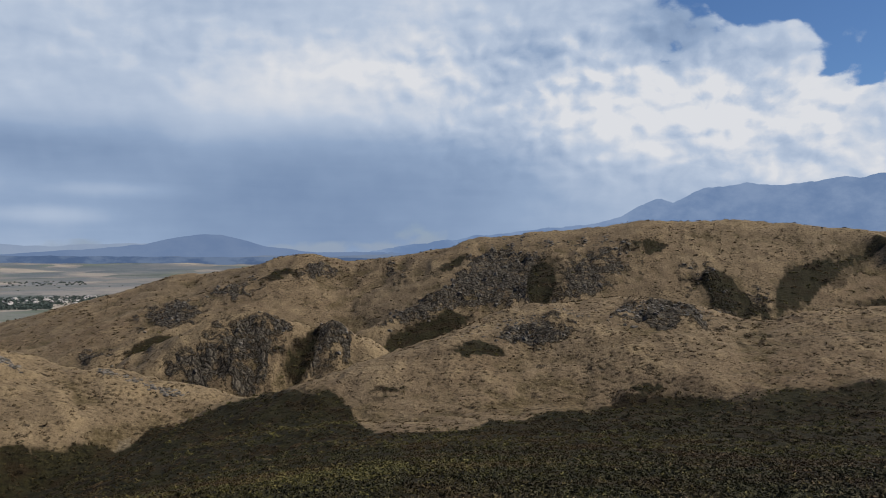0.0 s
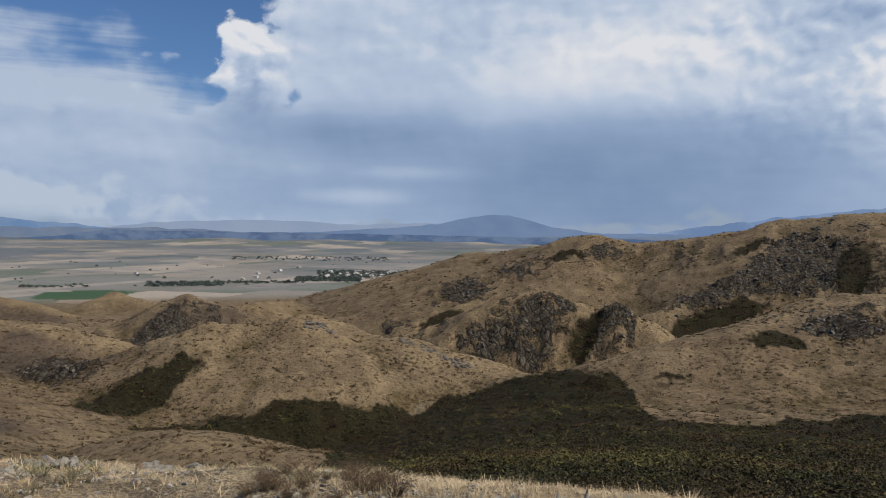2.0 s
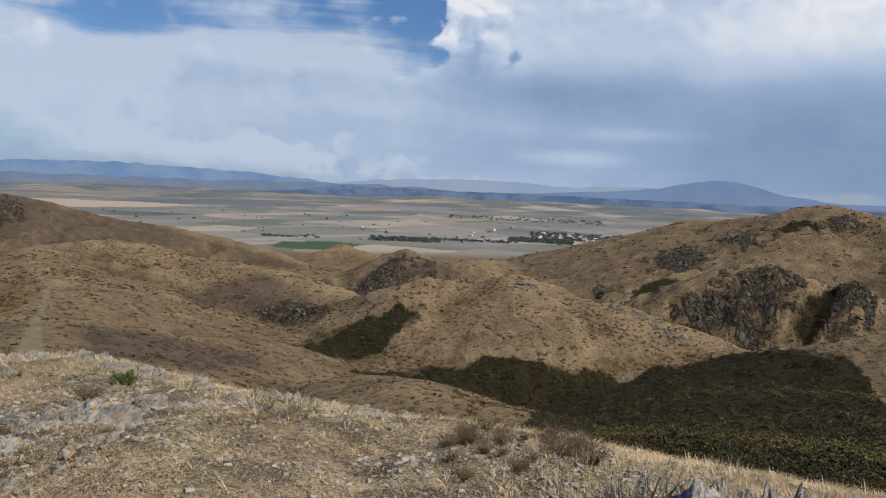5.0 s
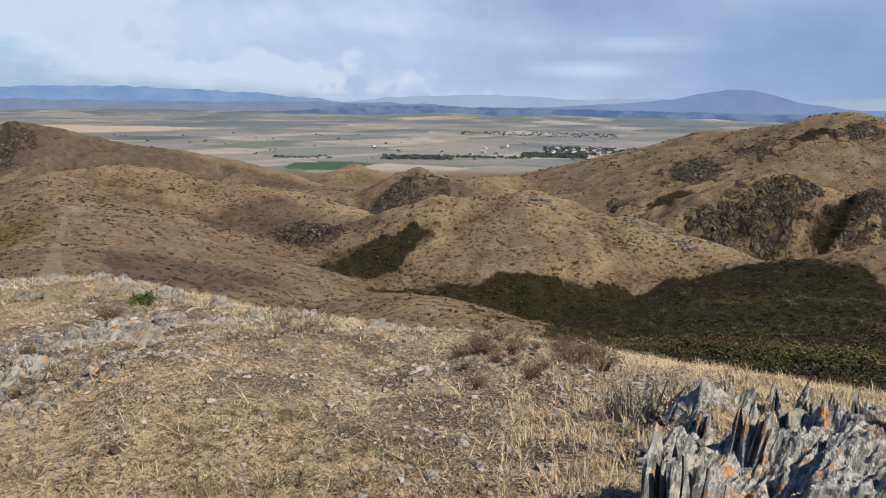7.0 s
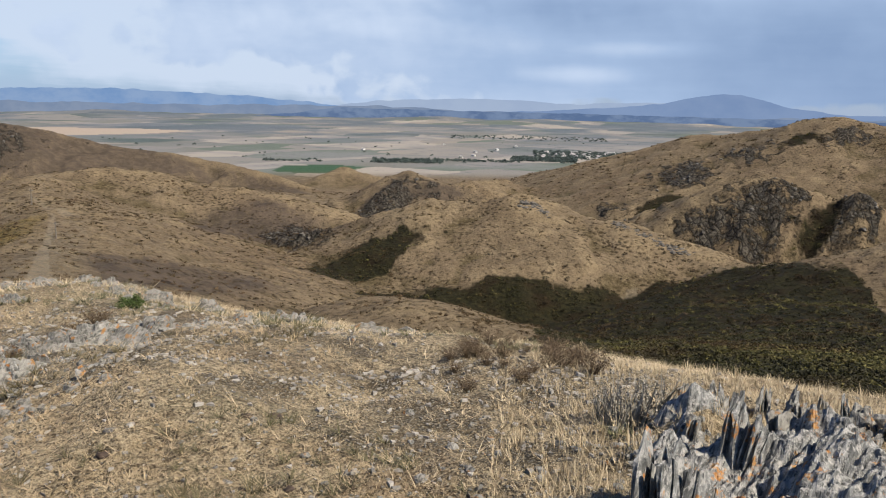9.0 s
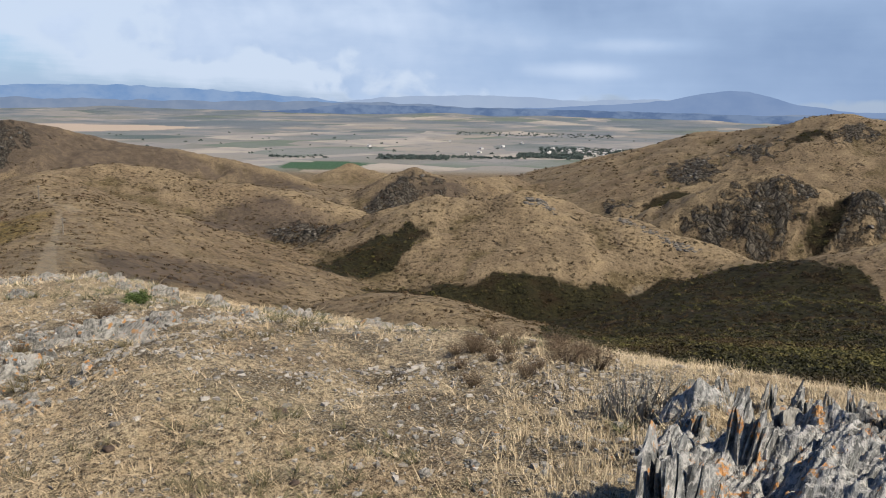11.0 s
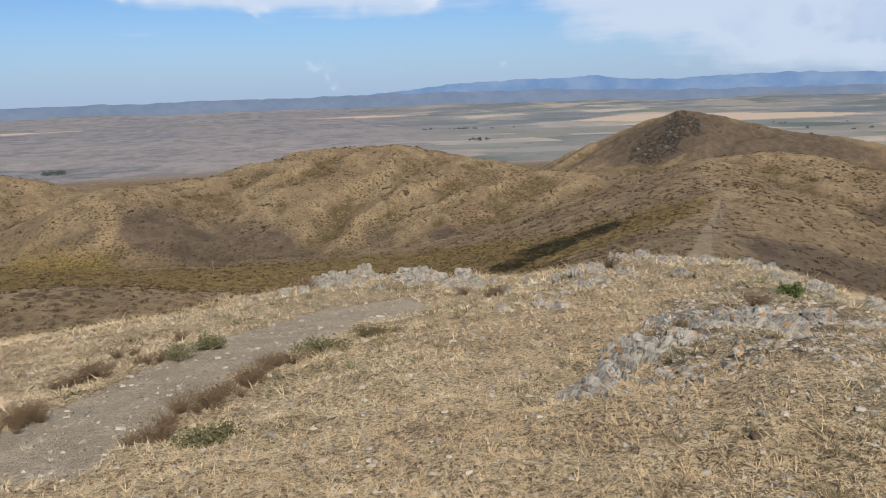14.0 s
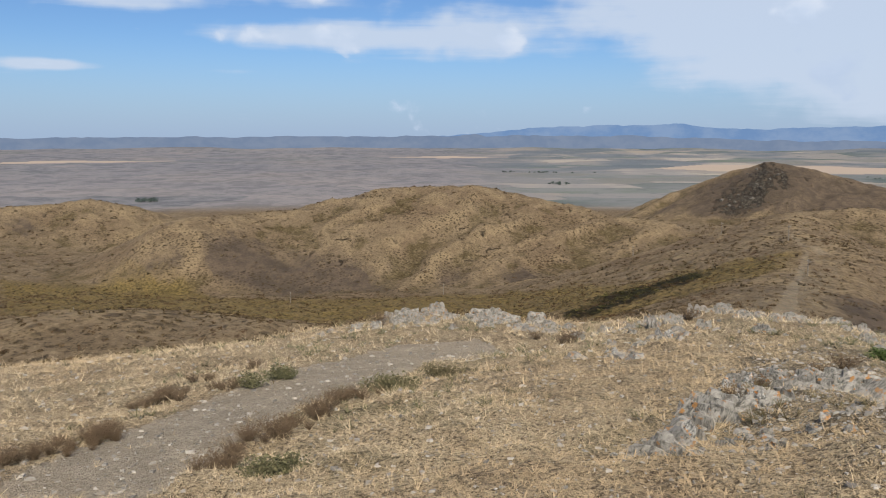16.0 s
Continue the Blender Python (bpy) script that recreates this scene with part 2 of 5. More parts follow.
    sand = t.mix(t.math("MULTIPLY", stony, 0.35), sand, stone)
    grass = t.mix(t.math("MULTIPLY", t.ramp(track, 0.25, 0.75), t.ramp(far, 0.0, 1.0, 1.0, 0.22)), grass, sand)
    # crags: dark jointed faces, grass on the ledges
    crag = t.noise(t.vmath("MULTIPLY", at, (1, 1, 0.3)), 0.33, 8.0, 0.75, 0.5)
    joint = t.voronoi(t.vmath("MULTIPLY", at, (0.36, 0.36, 0.10)), 1.0, "DISTANCE_TO_EDGE").outputs["Distance"]
    rocky = t.mix(t.ramp(crag, 0.36, 0.64), (0.030, 0.027, 0.023), (0.21, 0.185, 0.15))
    rocky = t.mix(t.ramp(joint, 0.12, 0.0, 0.0, 0.7), rocky, (0.014, 0.013, 0.012))
    rocky = t.mix(t.ramp(mid, 0.57, 0.68, 0.0, 0.75), rocky, grass)
    broken = t.math("ADD", t.math("MULTIPLY", t.math("SUBTRACT", crag, 0.5), 1.7), t.math("MULTIPLY", t.math("SUBTRACT", mid, 0.5), 2.6))
    stone_part = t.ramp(t.math("ADD", t.math("MULTIPLY", rock, 0.85), broken), 0.42, 0.72)
    grass = t.mix(stone_part, grass, rocky)
    leaf = t.mix(t.ramp(speck, 0.40, 0.62), (0.013, 0.013, 0.006), (0.048, 0.043, 0.017))
    leaf = t.mix(t.ramp(mid, 0.42, 0.70, 0.0, 0.8), leaf, (0.038, 0.024, 0.012))
    grass = t.mix(t.ramp(t.math("ADD", shrub, t.math("MULTIPLY", t.math("SUBTRACT", mid, 0.5), 0.8)), 0.3, 0.7), grass, leaf)
    # the plain: strips of stubble, pasture and fallow
    strip = t.voronoi(t.vmath("MULTIPLY", at, (0.0052, 0.0034, 0)), 1.0, "F1", "CHEBYCHEV", 0.9)
    pick = t.node("ShaderNodeValToRGB")
    pick.color_ramp.interpolation = "CONSTANT"
    hue = t.node("ShaderNodeSeparateColor")
    t.links.new(strip.outputs["Color"], hue.inputs[0])
    t.put(pick.inputs[0], hue.outputs[0])
    tones = ((0.0, (0.27, 0.265, 0.21)), (0.2, (0.46, 0.40, 0.295)), (0.38, (0.17, 0.215, 0.15)), (0.52, (0.36, 0.335, 0.27)), (0.72, (0.58, 0.51, 0.39)), (0.87, (0.105, 0.15, 0.125)))
    for k, (place, colour) in enumerate(tones):
        e = pick.color_ramp.elements[k] if k < 2 else pick.color_ramp.elements.new(place)
        e.position, e.color = place, (*colour, 1)
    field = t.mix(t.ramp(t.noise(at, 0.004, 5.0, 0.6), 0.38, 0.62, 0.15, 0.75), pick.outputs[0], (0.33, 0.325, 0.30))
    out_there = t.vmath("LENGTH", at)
    # Cloud shade painted into the distant fields as dark blue-grey patches.
    far_shade = t.noise(t.vmath("MULTIPLY", at, (1.0, 1.0, 0.0)), 0.0017, 6.0, 0.6)
    field = t.mix(t.math("MULTIPLY", t.ramp(out_there, 1900.0, 2900.0), t.ramp(far_shade, 0.44, 0.56, 0.0, 0.75)), field, (0.15, 0.19, 0.215))
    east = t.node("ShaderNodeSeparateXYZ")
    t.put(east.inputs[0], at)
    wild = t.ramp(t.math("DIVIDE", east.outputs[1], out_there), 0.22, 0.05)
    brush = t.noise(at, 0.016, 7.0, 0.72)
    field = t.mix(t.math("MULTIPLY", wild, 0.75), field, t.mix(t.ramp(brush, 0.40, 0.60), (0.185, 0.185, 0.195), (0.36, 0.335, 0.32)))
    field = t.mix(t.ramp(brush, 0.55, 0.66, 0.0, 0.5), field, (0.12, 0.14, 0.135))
    field = t.mix(straw, field, (0.60, 0.49, 0.36))
    field = t.mix(green, field, (0.07, 0.14, 0.07))
    # The bluer multiplier on the fields puts haze into their colour.
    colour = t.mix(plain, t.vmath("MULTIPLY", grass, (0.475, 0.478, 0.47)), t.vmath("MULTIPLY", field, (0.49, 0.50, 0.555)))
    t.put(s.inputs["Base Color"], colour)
    s.inputs["Roughness"].default_value = 0.95
    s.inputs["Specular IOR Level"].default_value = 0.12
    low = t.math("ADD", t.math("MULTIPLY", grain, t.math("MULTIPLY", close, 0.05)), t.math("MULTIPLY", t.ramp(chips.outputs["Distance"], 0.6, 0.2), t.math("MULTIPLY", close, 0.03)))
    high = t.math("ADD", t.math("MULTIPLY", speck, t.ramp(far, 0.0, 1.0, 0.12, 0.65)), low)
    high = t.math("ADD", high, t.math("MULTIPLY", t.math("ADD", t.math("MULTIPLY", crag, 5.0), t.ramp(joint, 0.0, 0.25, 0.0, 1.5)), t.math("MULTIPLY", stone_part, far)))
    high = t.math("ADD", high, t.math("MULTIPLY", t.math("MULTIPLY", t.ramp(tuft.outputs["Distance"], 0.4, 0.0), far), 0.5))
    relief(t, s, high, 1.0, 0.55)
    return m


GROUND = ground_material()

# ---- the lie of the land: crest lines, gullies and valley floors as (bearing, metres from the lookout, height) ----
# bearings in degrees to the left of +y; heights above the rider's eye level
LAND = {}
LAND["knoll_edge_ahead"] = [(65.5, 24, -4.88), (58.8, 22, -4.65), (54.2, 19, -4.42), (48.4, 17, -4.42), (41.9, 15, -4.17), (36.9, 13, -3.78), (29, 10.5, -3.16), (24.4, 8.5, -2.7)]
LAND["knoll_edge_left"] = [(115.8, 20, -5.73), (107.2, 24, -6.38), (98.4, 27, -6.84), (89.5, 30, -6.82), (83.3, 30, -6.68), (78.8, 27, -6.34), (73.6, 23, -5.47), (67.5, 24, -4.92), (62.2, 24, -4.9), (56.5, 20, -4.38)]
LAND["behind_knoll"] = [(120, 45, -12), (100, 45, -13), (85, 48, -13.5), (74, 42, -11.5)]
LAND["behind_knoll_ahead"] = [(60, 44, -12.5), (48, 38, -13), (38, 32, -12), (28, 26, -9.5), (18, 24, -9), (5, 22, -8.5), (-12, 22, -8), (-30, 22, -7.5)]
LAND["shelf_right"] = [(22, 6.5, -2.55), (15, 6.5, -2.35), (5, 6.6, -2.3), (-8, 6.5, -2.25), (-25, 7, -2.3), (-40, 7, -2.3)]
LAND["underfoot"] = [(b, 2, -2.32) for b in range(-60, 301, 24)]
LAND["knoll_top"] = [(110, 4, -2.75), (85, 4, -2.6), (60, 4, -2.4), (35, 4, -2.35), (10, 4, -2.3), (-20, 4, -2.25), (-40, 4, -2.25)]
LAND["knoll_mid"] = [(115, 9, -3.7), (98, 10, -3.75), (86, 11, -3.8), (76, 10, -3.4), (66, 9.9, -3.2), (58, 6.1, -2.55), (54, 8.9, -2.55), (48, 6.4, -2.52), (40, 8, -2.85), (30, 7, -2.6)]
LAND["knoll_far"] = [(112, 15, -4.9), (98, 17, -5.0), (90, 17, -5.1), (80, 19, -5.2), (70, 17, -4.2), (60, 16, -3.75), (50, 13, -3.5)]
LAND["round_behind"] = [(b, d, z) for b in (140, 180, 220, 260, 300, -60) for d, z in ((4, -2.4), (12, -3.2), (30, -7), (100, -22), (300, -35), (650, -15), (1200, -70))]
for _d, _z in ((1500, -112), (2000, -113), (2800, -110), (3600, -99), (4300, -84), (4900, -68)):
    LAND["plain_%d" % _d] = [(b, _d, _z) for b in range(-60, 301, 12)]
LAND["plain_start"] = [(118, 1250, -111), (104, 1250, -111), (92, 1150, -110), (48, 1280, -112), (40, 1280, -112), (34, 1150, -110)]
# ridges: fall towards the lookout, fall behind, rounding, length and height of the ribs, their slant, the crest
RIDGES = {}
RIDGES["knob"] = (0.44, 0.5, 7, 30, 3, 0.3, [(46.1, 304, -64.0), (42.9, 292, -52.3), (39.8, 283, -43.4), (37.4, 275, -36.2), (35.8, 272, -33.5), (33.3, 270, -34.6), (29.7, 268, -31.4), (28.0, 265, -34.2), (25.3, 262, -37.7), (22.9, 262, -36.4), (21.3, 258, -39.1), (17.5, 254, -41.6), (14.3, 248, -45.3)])
RIDGES["knob_spur"] = (0.36, 0.36, 6, 0, 0, 0, [(35.8, 272, -33.5), (36.7, 248, -42.0), (39.2, 232, -52.9)])
RIDGES["knob_spur_right"] = (0.3, 0.36, 8, 0, 0, 0, [(29.7, 268, -31.4), (28.0, 250, -38.8), (26.5, 236, -44.6), (25.1, 226, -48.7)])
RIDGES["rock_hill"] = (0.95, 0.5, 5, 13, 4, 0, [(21.1, 366, -55.4), (19.3, 372, -47.4), (17.7, 378, -39.6), (16.2, 382, -33.9), (14.4, 384, -30.9), (12.7, 384, -30.5), (10.6, 382, -34.5), (9.2, 378, -37.7), (7.9, 376, -35.5), (6.5, 372, -40.6), (5.0, 366, -44.4)])
RIDGES["main_ridge_left"] = (0.33, 0.5, 12, 55, 6, 0.3, [(29.2, 800, -67.0), (25.5, 745, -51.0), (21.6, 700, -35.7), (17.9, 660, -22.8), (14.3, 625, -15.3), (10.8, 600, -9.2), (8.8, 590, -11.0)])
RIDGES["main_ridge"] = (0.48, 0.4, 12, 42, 9, 0, [(11.7, 600, -9.1), (9.6, 592, -7.3), (7.0, 585, -9.3), (3.4, 575, -5.5), (-0.6, 565, 0.6), (-2.6, 560, 5.0), (-6.6, 558, 11.7), (-10.6, 560, 14.8), (-15.5, 565, 18.5), (-19.9, 570, 19.5), (-23.4, 572, 16.9), (-26.1, 572, 13.7), (-29.5, 570, 10.5)])
RIDGES["ridge_arm"] = (0.45, 0.5, 5, 20, 4, 0, [(-2.6, 560, 5.0), (-2.3, 520, -10.3), (-0.6, 490, -23.6), (1.8, 465, -34.8), (5.4, 440, -44.3)])
RIDGES["ridge_arm_right"] = (0.5, 0.6, 5, 18, 4, 0, [(-13.7, 562, 17.8), (-13.3, 520, -2.8), (-12.7, 488, -19.3), (-12.1, 470, -26.8)])
RIDGES["ridge_arm_mid"] = (0.36, 0.42, 6, 24, 3, 0, [(9.6, 592, -7.3), (10.2, 545, -22.2), (12.1, 505, -36.1), (13.6, 490, -39.9)])
RIDGES["ridge_arm_low"] = (0.34, 0.4, 8, 26, 3, 0, [(17.9, 660, -22.8), (19.3, 600, -35.4), (20.4, 560, -43.3), (23.0, 510, -56.8)])
RIDGES["shoulder_low"] = (0.34, 0.5, 7, 30, 1.0, 0.3, [(14.6, 228, -41.1), (11.3, 218, -38.5), (7.4, 214, -33.4), (3.4, 218, -29.0), (-0.6, 226, -25.5), (-3.4, 242, -22.1), (-5.8, 256, -19.0)])
RIDGES["shoulder"] = (0.19, 0.5, 9, 45, 1.6, 0.3, [(-5.8, 256, -19.0), (-8.6, 264, -17.2), (-12.5, 270, -15.7), (-15.6, 268, -17.3), (-18.1, 262, -20.9), (-21.0, 260, -21.7), (-24.1, 262, -19.7), (-26.7, 268, -17.6), (-29.5, 272, -16.1)])
RIDGES["small_hill"] = (0.34, 0.4, 6, 18, 0.8, 0.2, [(42.8, 112, -28.1), (39.6, 106, -26.4), (37.1, 100, -25.5), (33.8, 92, -25.4), (30.9, 86, -25.6)])
RIDGES["knob_two"] = (0.46, 0.5, 5, 22, 4, 0, [(41.4, 590, -75.5), (39.9, 575, -58.6), (37.9, 560, -46.5), (36.3, 552, -51.1), (34.6, 548, -54.0), (33.4, 560, -52.3), (31.0, 600, -54.5)])
RIDGES["far_knob"] = (0.5, 0.5, 6, 30, 3, 0, [(44.3, 1060, -110.3), (43.5, 1075, -93.4), (42.4, 1090, -86.5), (41.3, 1080, -92.6), (39.9, 1060, -97.6)])
RIDGES["dark_peak"] = (0.42, 0.5, 8, 46, 9, 0.2, [(72.5, 1010, -97.2), (70.2, 1010, -82.5), (68.0, 1008, -65.5), (66.8, 1005, -46.2), (65.6, 1000, -38.1), (64.0, 995, -29.4), (61.6, 990, -36.6), (57.7, 980, -53.6), (54.3, 965, -60.3), (50.6, 945, -70.9), (47.3, 920, -82.4), (45.2, 880, -93.5)])
RIDGES["spur_hill"] = (0.4, 0.45, 8, 32, 4, 0.3, [(63.8, 335, -31.9), (61.6, 345, -29.8), (58.1, 352, -28.8), (55.8, 350, -29.6), (53.5, 346, -33.0), (50.1, 338, -35.6), (47.2, 330, -37.5), (44.4, 322, -40.9), (41.7, 312, -47.6)])
RIDGES["hill_b"] = (0.34, 0.4, 10, 30, 6.5, 0.8, [(105.0, 440, -46.9), (102.7, 455, -44.4), (99.3, 468, -45.4), (95.8, 480, -45.8), (93.5, 486, -40.5), (89.8, 490, -32.1), (87.0, 492, -31.2), (83.8, 490, -30.7), (81.4, 486, -35.1), (77.4, 480, -40.4), (73.9, 470, -46.5), (70.4, 455, -47.4)])
RIDGES["hill_b_arm"] = (0.33, 0.33, 8, 24, 2, 0, [(93.5, 486, -40.5), (98.2, 455, -50.1), (102.1, 432, -54.2), (105.1, 405, -61.0)])
RIDGES["hill_c"] = (0.36, 0.4, 8, 40, 4, 0.3, [(116.8, 700, -56.1), (114.1, 690, -54.1), (111.8, 690, -53.4), (109.8, 690, -50.7), (108.1, 680, -54.1), (105.3, 650, -67.4)])
RIDGES["mound"] = (0.26, 0.3, 8, 25, 0.8, 0.3, [(117.4, 98, -20.6), (115.5, 97, -20.4), (112.3, 95, -19.7), (108.8, 94, -19.9), (104.2, 92, -20.6), (100.4, 86, -20.5)])
RIDGES["path_ridge"] = (0.38, 0.34, 7, 26, 1.6, 0.2, [(66, 48, -13.2), (65.3, 75, -17.1), (63.7, 110, -21.9), (62.5, 150, -25.4), (60.8, 225, -28.2), (62.3, 280, -30), (62.9, 330, -30.6)])
LAND["stream"] = [(21.6, 238, -53.4), (25.8, 222, -57.8), (30.5, 203, -60.4), (34.6, 212, -60.3), (39.5, 228, -60.4), (44.0, 245, -61.7), (46.4, 302, -64.9), (43.7, 350, -65.1), (41.1, 400, -66.9), (42.2, 520, -74.1), (44.0, 700, -82.6), (44.8, 980, -106.0)]
LAND["bench"] = [(22, 190, -48), (16, 165, -38.5), (8, 155, -34.5), (0, 152, -33.5), (-10, 150, -32), (-20, 152, -31), (-32, 155, -30)]
LAND["bench_near"] = [(32, 140, -46), (24, 115, -35), (14, 105, -28), (0, 100, -25.5), (-15, 100, -24), (-32, 100, -23)]
LAND["slope_under_knoll"] = [(48, 70, -24), (40, 66, -23), (30, 62, -20), (18, 58, -17), (0, 55, -15.5), (-16, 55, -15), (-32, 55, -14.5)]
LAND["gully_small_hill"] = [(48, 135, -40), (42, 140, -42), (36, 135, -42)]
LAND["right_of_path"] = [(55, 60, -19), (54, 110, -33), (52, 160, -44), (50, 210, -52), (52, 250, -53)]
LAND["valley_floor_left"] = [(116, 250, -52), (107, 290, -59), (97.6, 300, -62), (89.5, 300, -62.5), (81, 310, -63), (76, 330, -62)]
LAND["hill_b_foot"] = [(116, 390, -68), (104, 360, -70.5), (92, 360, -71.5), (82, 370, -70), (74, 390, -64)]
LAND["gully_left"] = [(69.5, 400, -54), (71.9, 300, -55.5), (73.5, 235, -50), (76, 190, -46)]
LAND["behind_shoulder"] = [(18, 300, -68), (8, 310, -68), (2, 330, -66), (-6, 350, -58), (-16, 360, -52), (-32, 360, -46)]
LAND["rock_hill_foot"] = [(22, 325, -68), (17, 335, -71), (12, 336, -71), (7, 335, -69)]
LAND["behind_rock_hill"] = [(24, 470, -78), (18, 450, -74), (12, 440, -68), (6, 430, -64), (0, 420, -60)]
LAND["behind_knob"] = [(40, 330, -63), (34, 320, -63), (28, 320, -64)]
LAND["behind_main_ridge"] = [(26, 1000, -100), (14, 850, -80), (4, 750, -60), (-6, 740, -50), (-18, 750, -45), (-32, 750, -45)]
LAND["ridge_foot"] = [(-4, 430, -52), (-14, 440, -44), (-32, 440, -40)]
LAND["behind_knob_two"] = [(42, 760, -92), (36, 740, -92), (30, 760, -92)]
LAND["behind_hill_b"] = [(114, 560, -76), (104, 580, -82), (92, 640, -88), (80, 660, -86), (70, 620, -74)]
LAND["behind_hill_c"] = [(120, 900, -100), (104, 900, -103)]
LAND["before_dark_peak"] = [(76, 840, -92), (66, 780, -84), (56, 700, -82), (50, 640, -82)]
LAND["behind_dark_peak"] = [(80, 1250, -112), (66, 1200, -110), (50, 1120, -112)]
LAND["behind_spur_hill"] = [(66, 460, -55), (58, 450, -64), (50, 420, -68)]
LAND["behind_mound"] = [(118, 150, -41), (106, 150, -41), (96, 130, -36), (86, 120, -33)]


def lattice(ix, iy, seed):
    h = np.sin(ix * 127.1 + iy * 311.7 + seed * 74.7) * 43758.5453
    return h - np.floor(h)


def value_noise(x, y, seed=0):
    ix, iy = np.floor(x), np.floor(y)
    fx, fy = x - ix, y - iy
    fx, fy = fx * fx * fx * (fx * (fx * 6 - 15) + 10), fy * fy * fy * (fy * (fy * 6 - 15) + 10)
    a, b = lattice(ix, iy, seed), lattice(ix + 1, iy, seed)
    c, d = lattice(ix, iy + 1, seed), lattice(ix + 1, iy + 1, seed)
    return a + (b - a) * fx + (c - a) * fy + (a - b - c + d) * fx * fy


def fbm(x, y, octaves=4, seed=0, gain=0.5):
    """Fractal noise, about -1 to 1."""
    total, amp, norm = 0.0, 1.0, 0.0
    for k in range(octaves):
        u, v = 0.8 * x - 0.6 * y, 0.6 * x + 0.8 * y
        total = total + amp * (2 * value_noise(u + 17.3 * k, v - 9.1 * k, seed + k) - 1)
        norm, amp, x, y = norm + amp, amp * gain, u * 2.03, v * 2.03
    return total / norm * 1.6


def ridged(x, y, octaves=3, seed=0):
    total, amp, norm = 0.0, 1.0, 0.0
    for k in range(octaves):
        total = total + amp * (1 - 2 * np.abs(2 * value_noise(x + 5.2 * k, y + 3.7 * k, seed + k) - 1))
        norm, amp, x, y = norm + amp, amp * 0.5, x * 2.1, y * 2.1
    return total / norm


def stations():
    """The lines of LAND, walked at short steps."""
    rows = []
    for line in LAND.values():
        rows.append(line[0])
        for a, b in zip(line, line[1:]):
            n = 1 if abs(a[0] - b[0]) > 11 else max(1, int(np.hypot(math.radians(a[0] - b[0]), math.log(a[1] / b[1])) / 0.045))
            for k in range(1, n + 1):
                f = k / n
                rows.append((a[0] + f * (b[0] - a[0]), a[1] + f * (b[1] - a[1]), a[2] + f * (b[2] - a[2])))
    return np.array(rows)


def folds(x, y):
    """Small unevenness of the hillsides."""
    r = np.hypot(x, y)
    hill = step(45, 200, r) * (1 - step(1150, 1500, r))
    wx, wy = x + 8 * fbm(x / 40, y / 40, 2, 41), y + 8 * fbm(x / 40, y / 40, 2, 43)
    return hill * (np.abs(fbm(wx / 21, wy / 21, 3, 9)) * 0.9 + 0.3 * fbm(x / 7, y / 7, 2, 10))


def ridge_heights(x, y, base):
    """The base land with every ridge laid over it: falls from its crest to both sides, ribs running down them."""
    z, r = base.copy(), np.hypot(x, y)
    for k, (near, behind, soft, rib, high, slant, crest) in enumerate(RIDGES.values()):
        pts = np.array([(-math.sin(radians(b)) * d, math.cos(radians(b)) * d, h) for b, d, h in crest])
        reach = 75 / min(near, behind)
        lo, hi = pts.min(0) - reach, pts.max(0) + reach
        sel = np.nonzero((x > lo[0]) & (x < hi[0]) & (y > lo[1]) & (y < hi[1]))
        px, py, pr = x[sel], y[sel], r[sel]
        best, h = np.full(px.shape, 1e9), np.full(px.shape, -1e9)
        for a, b in zip(pts, pts[1:]):
            dx, dy = b[0] - a[0], b[1] - a[1]
            f = np.clip(((px - a[0]) * dx + (py - a[1]) * dy) / (dx * dx + dy * dy), 0, 1)
            cx, cy = a[0] + f * dx, a[1] + f * dy
            d = np.hypot(px - cx, py - cy)
            fall = behind + (near - behind) * step(-12, 12, np.hypot(cx, cy) - pr)
            h = np.maximum(h, a[2] + f * (b[2] - a[2]) - fall * (np.sqrt(d * d + soft * soft) - soft))
            best = np.minimum(best, d)
        for a, b in ((pts[0], pts[1]), (pts[-1], pts[-2])):          # the ends fall away
            out = (a - b)[:2] / np.hypot(*(a - b)[:2])
            h = h - 0.35 * np.maximum((px - a[0]) * out[0] + (py - a[1]) * out[1], 0)
        if rib:
            axis = (pts[-1] - pts[0])[:2] / np.hypot(*(pts[-1] - pts[0])[:2])
            along = px * axis[0] + py * axis[1]
            wave = along + slant * best + 0.35 * rib * fbm(px / rib, py / rib, 2, 50 + k)
            v = np.abs(2 * value_noise(wave / rib, best / (rib * 5), 60 + k) - 1) + 0.35 * np.abs(2 * value_noise(wave / rib * 2.3, best / (rib * 3), 80 + k) - 1)
            h = h + high * step(2, 34, best) * (0.45 - v)
        blend = 0.8 + 0.006 * pr
        old = z[sel]
        z[sel] = np.maximum(old, h) + blend * np.log1p(np.exp(-np.abs(old - h) / blend))
    return z


def step(a, b, v):
    f = np.clip((v - a) / (b - a), 0, 1)
    return f * f * (3 - 2 * f)


SOFT, EASE = 0.014, 0.0012
STATION = stations()
STATION_U = np.stack([np.radians(STATION[:, 0]), np.log(STATION[:, 1])], 1)


def kernel(a, b):
    return -np.sqrt((a[:, None, 0] - b[None, :, 0]) ** 2 + (a[:, None, 1] - b[None, :, 1]) ** 2 + SOFT ** 2)


def spread():
    n = len(STATION)
    m = np.zeros((n + 3, n + 3))
    m[:n, :n] = kernel(STATION_U, STATION_U) + EASE * np.eye(n)
    m[:n, n], m[:n, n + 1:] = 1, STATION_U
    m[n:, :n] = m[:n, n:].T
    return np.linalg.solve(m, np.concatenate([STATION[:, 2] / (STATION[:, 1] + 8), np.zeros(3)]))


WEIGHT = spread()


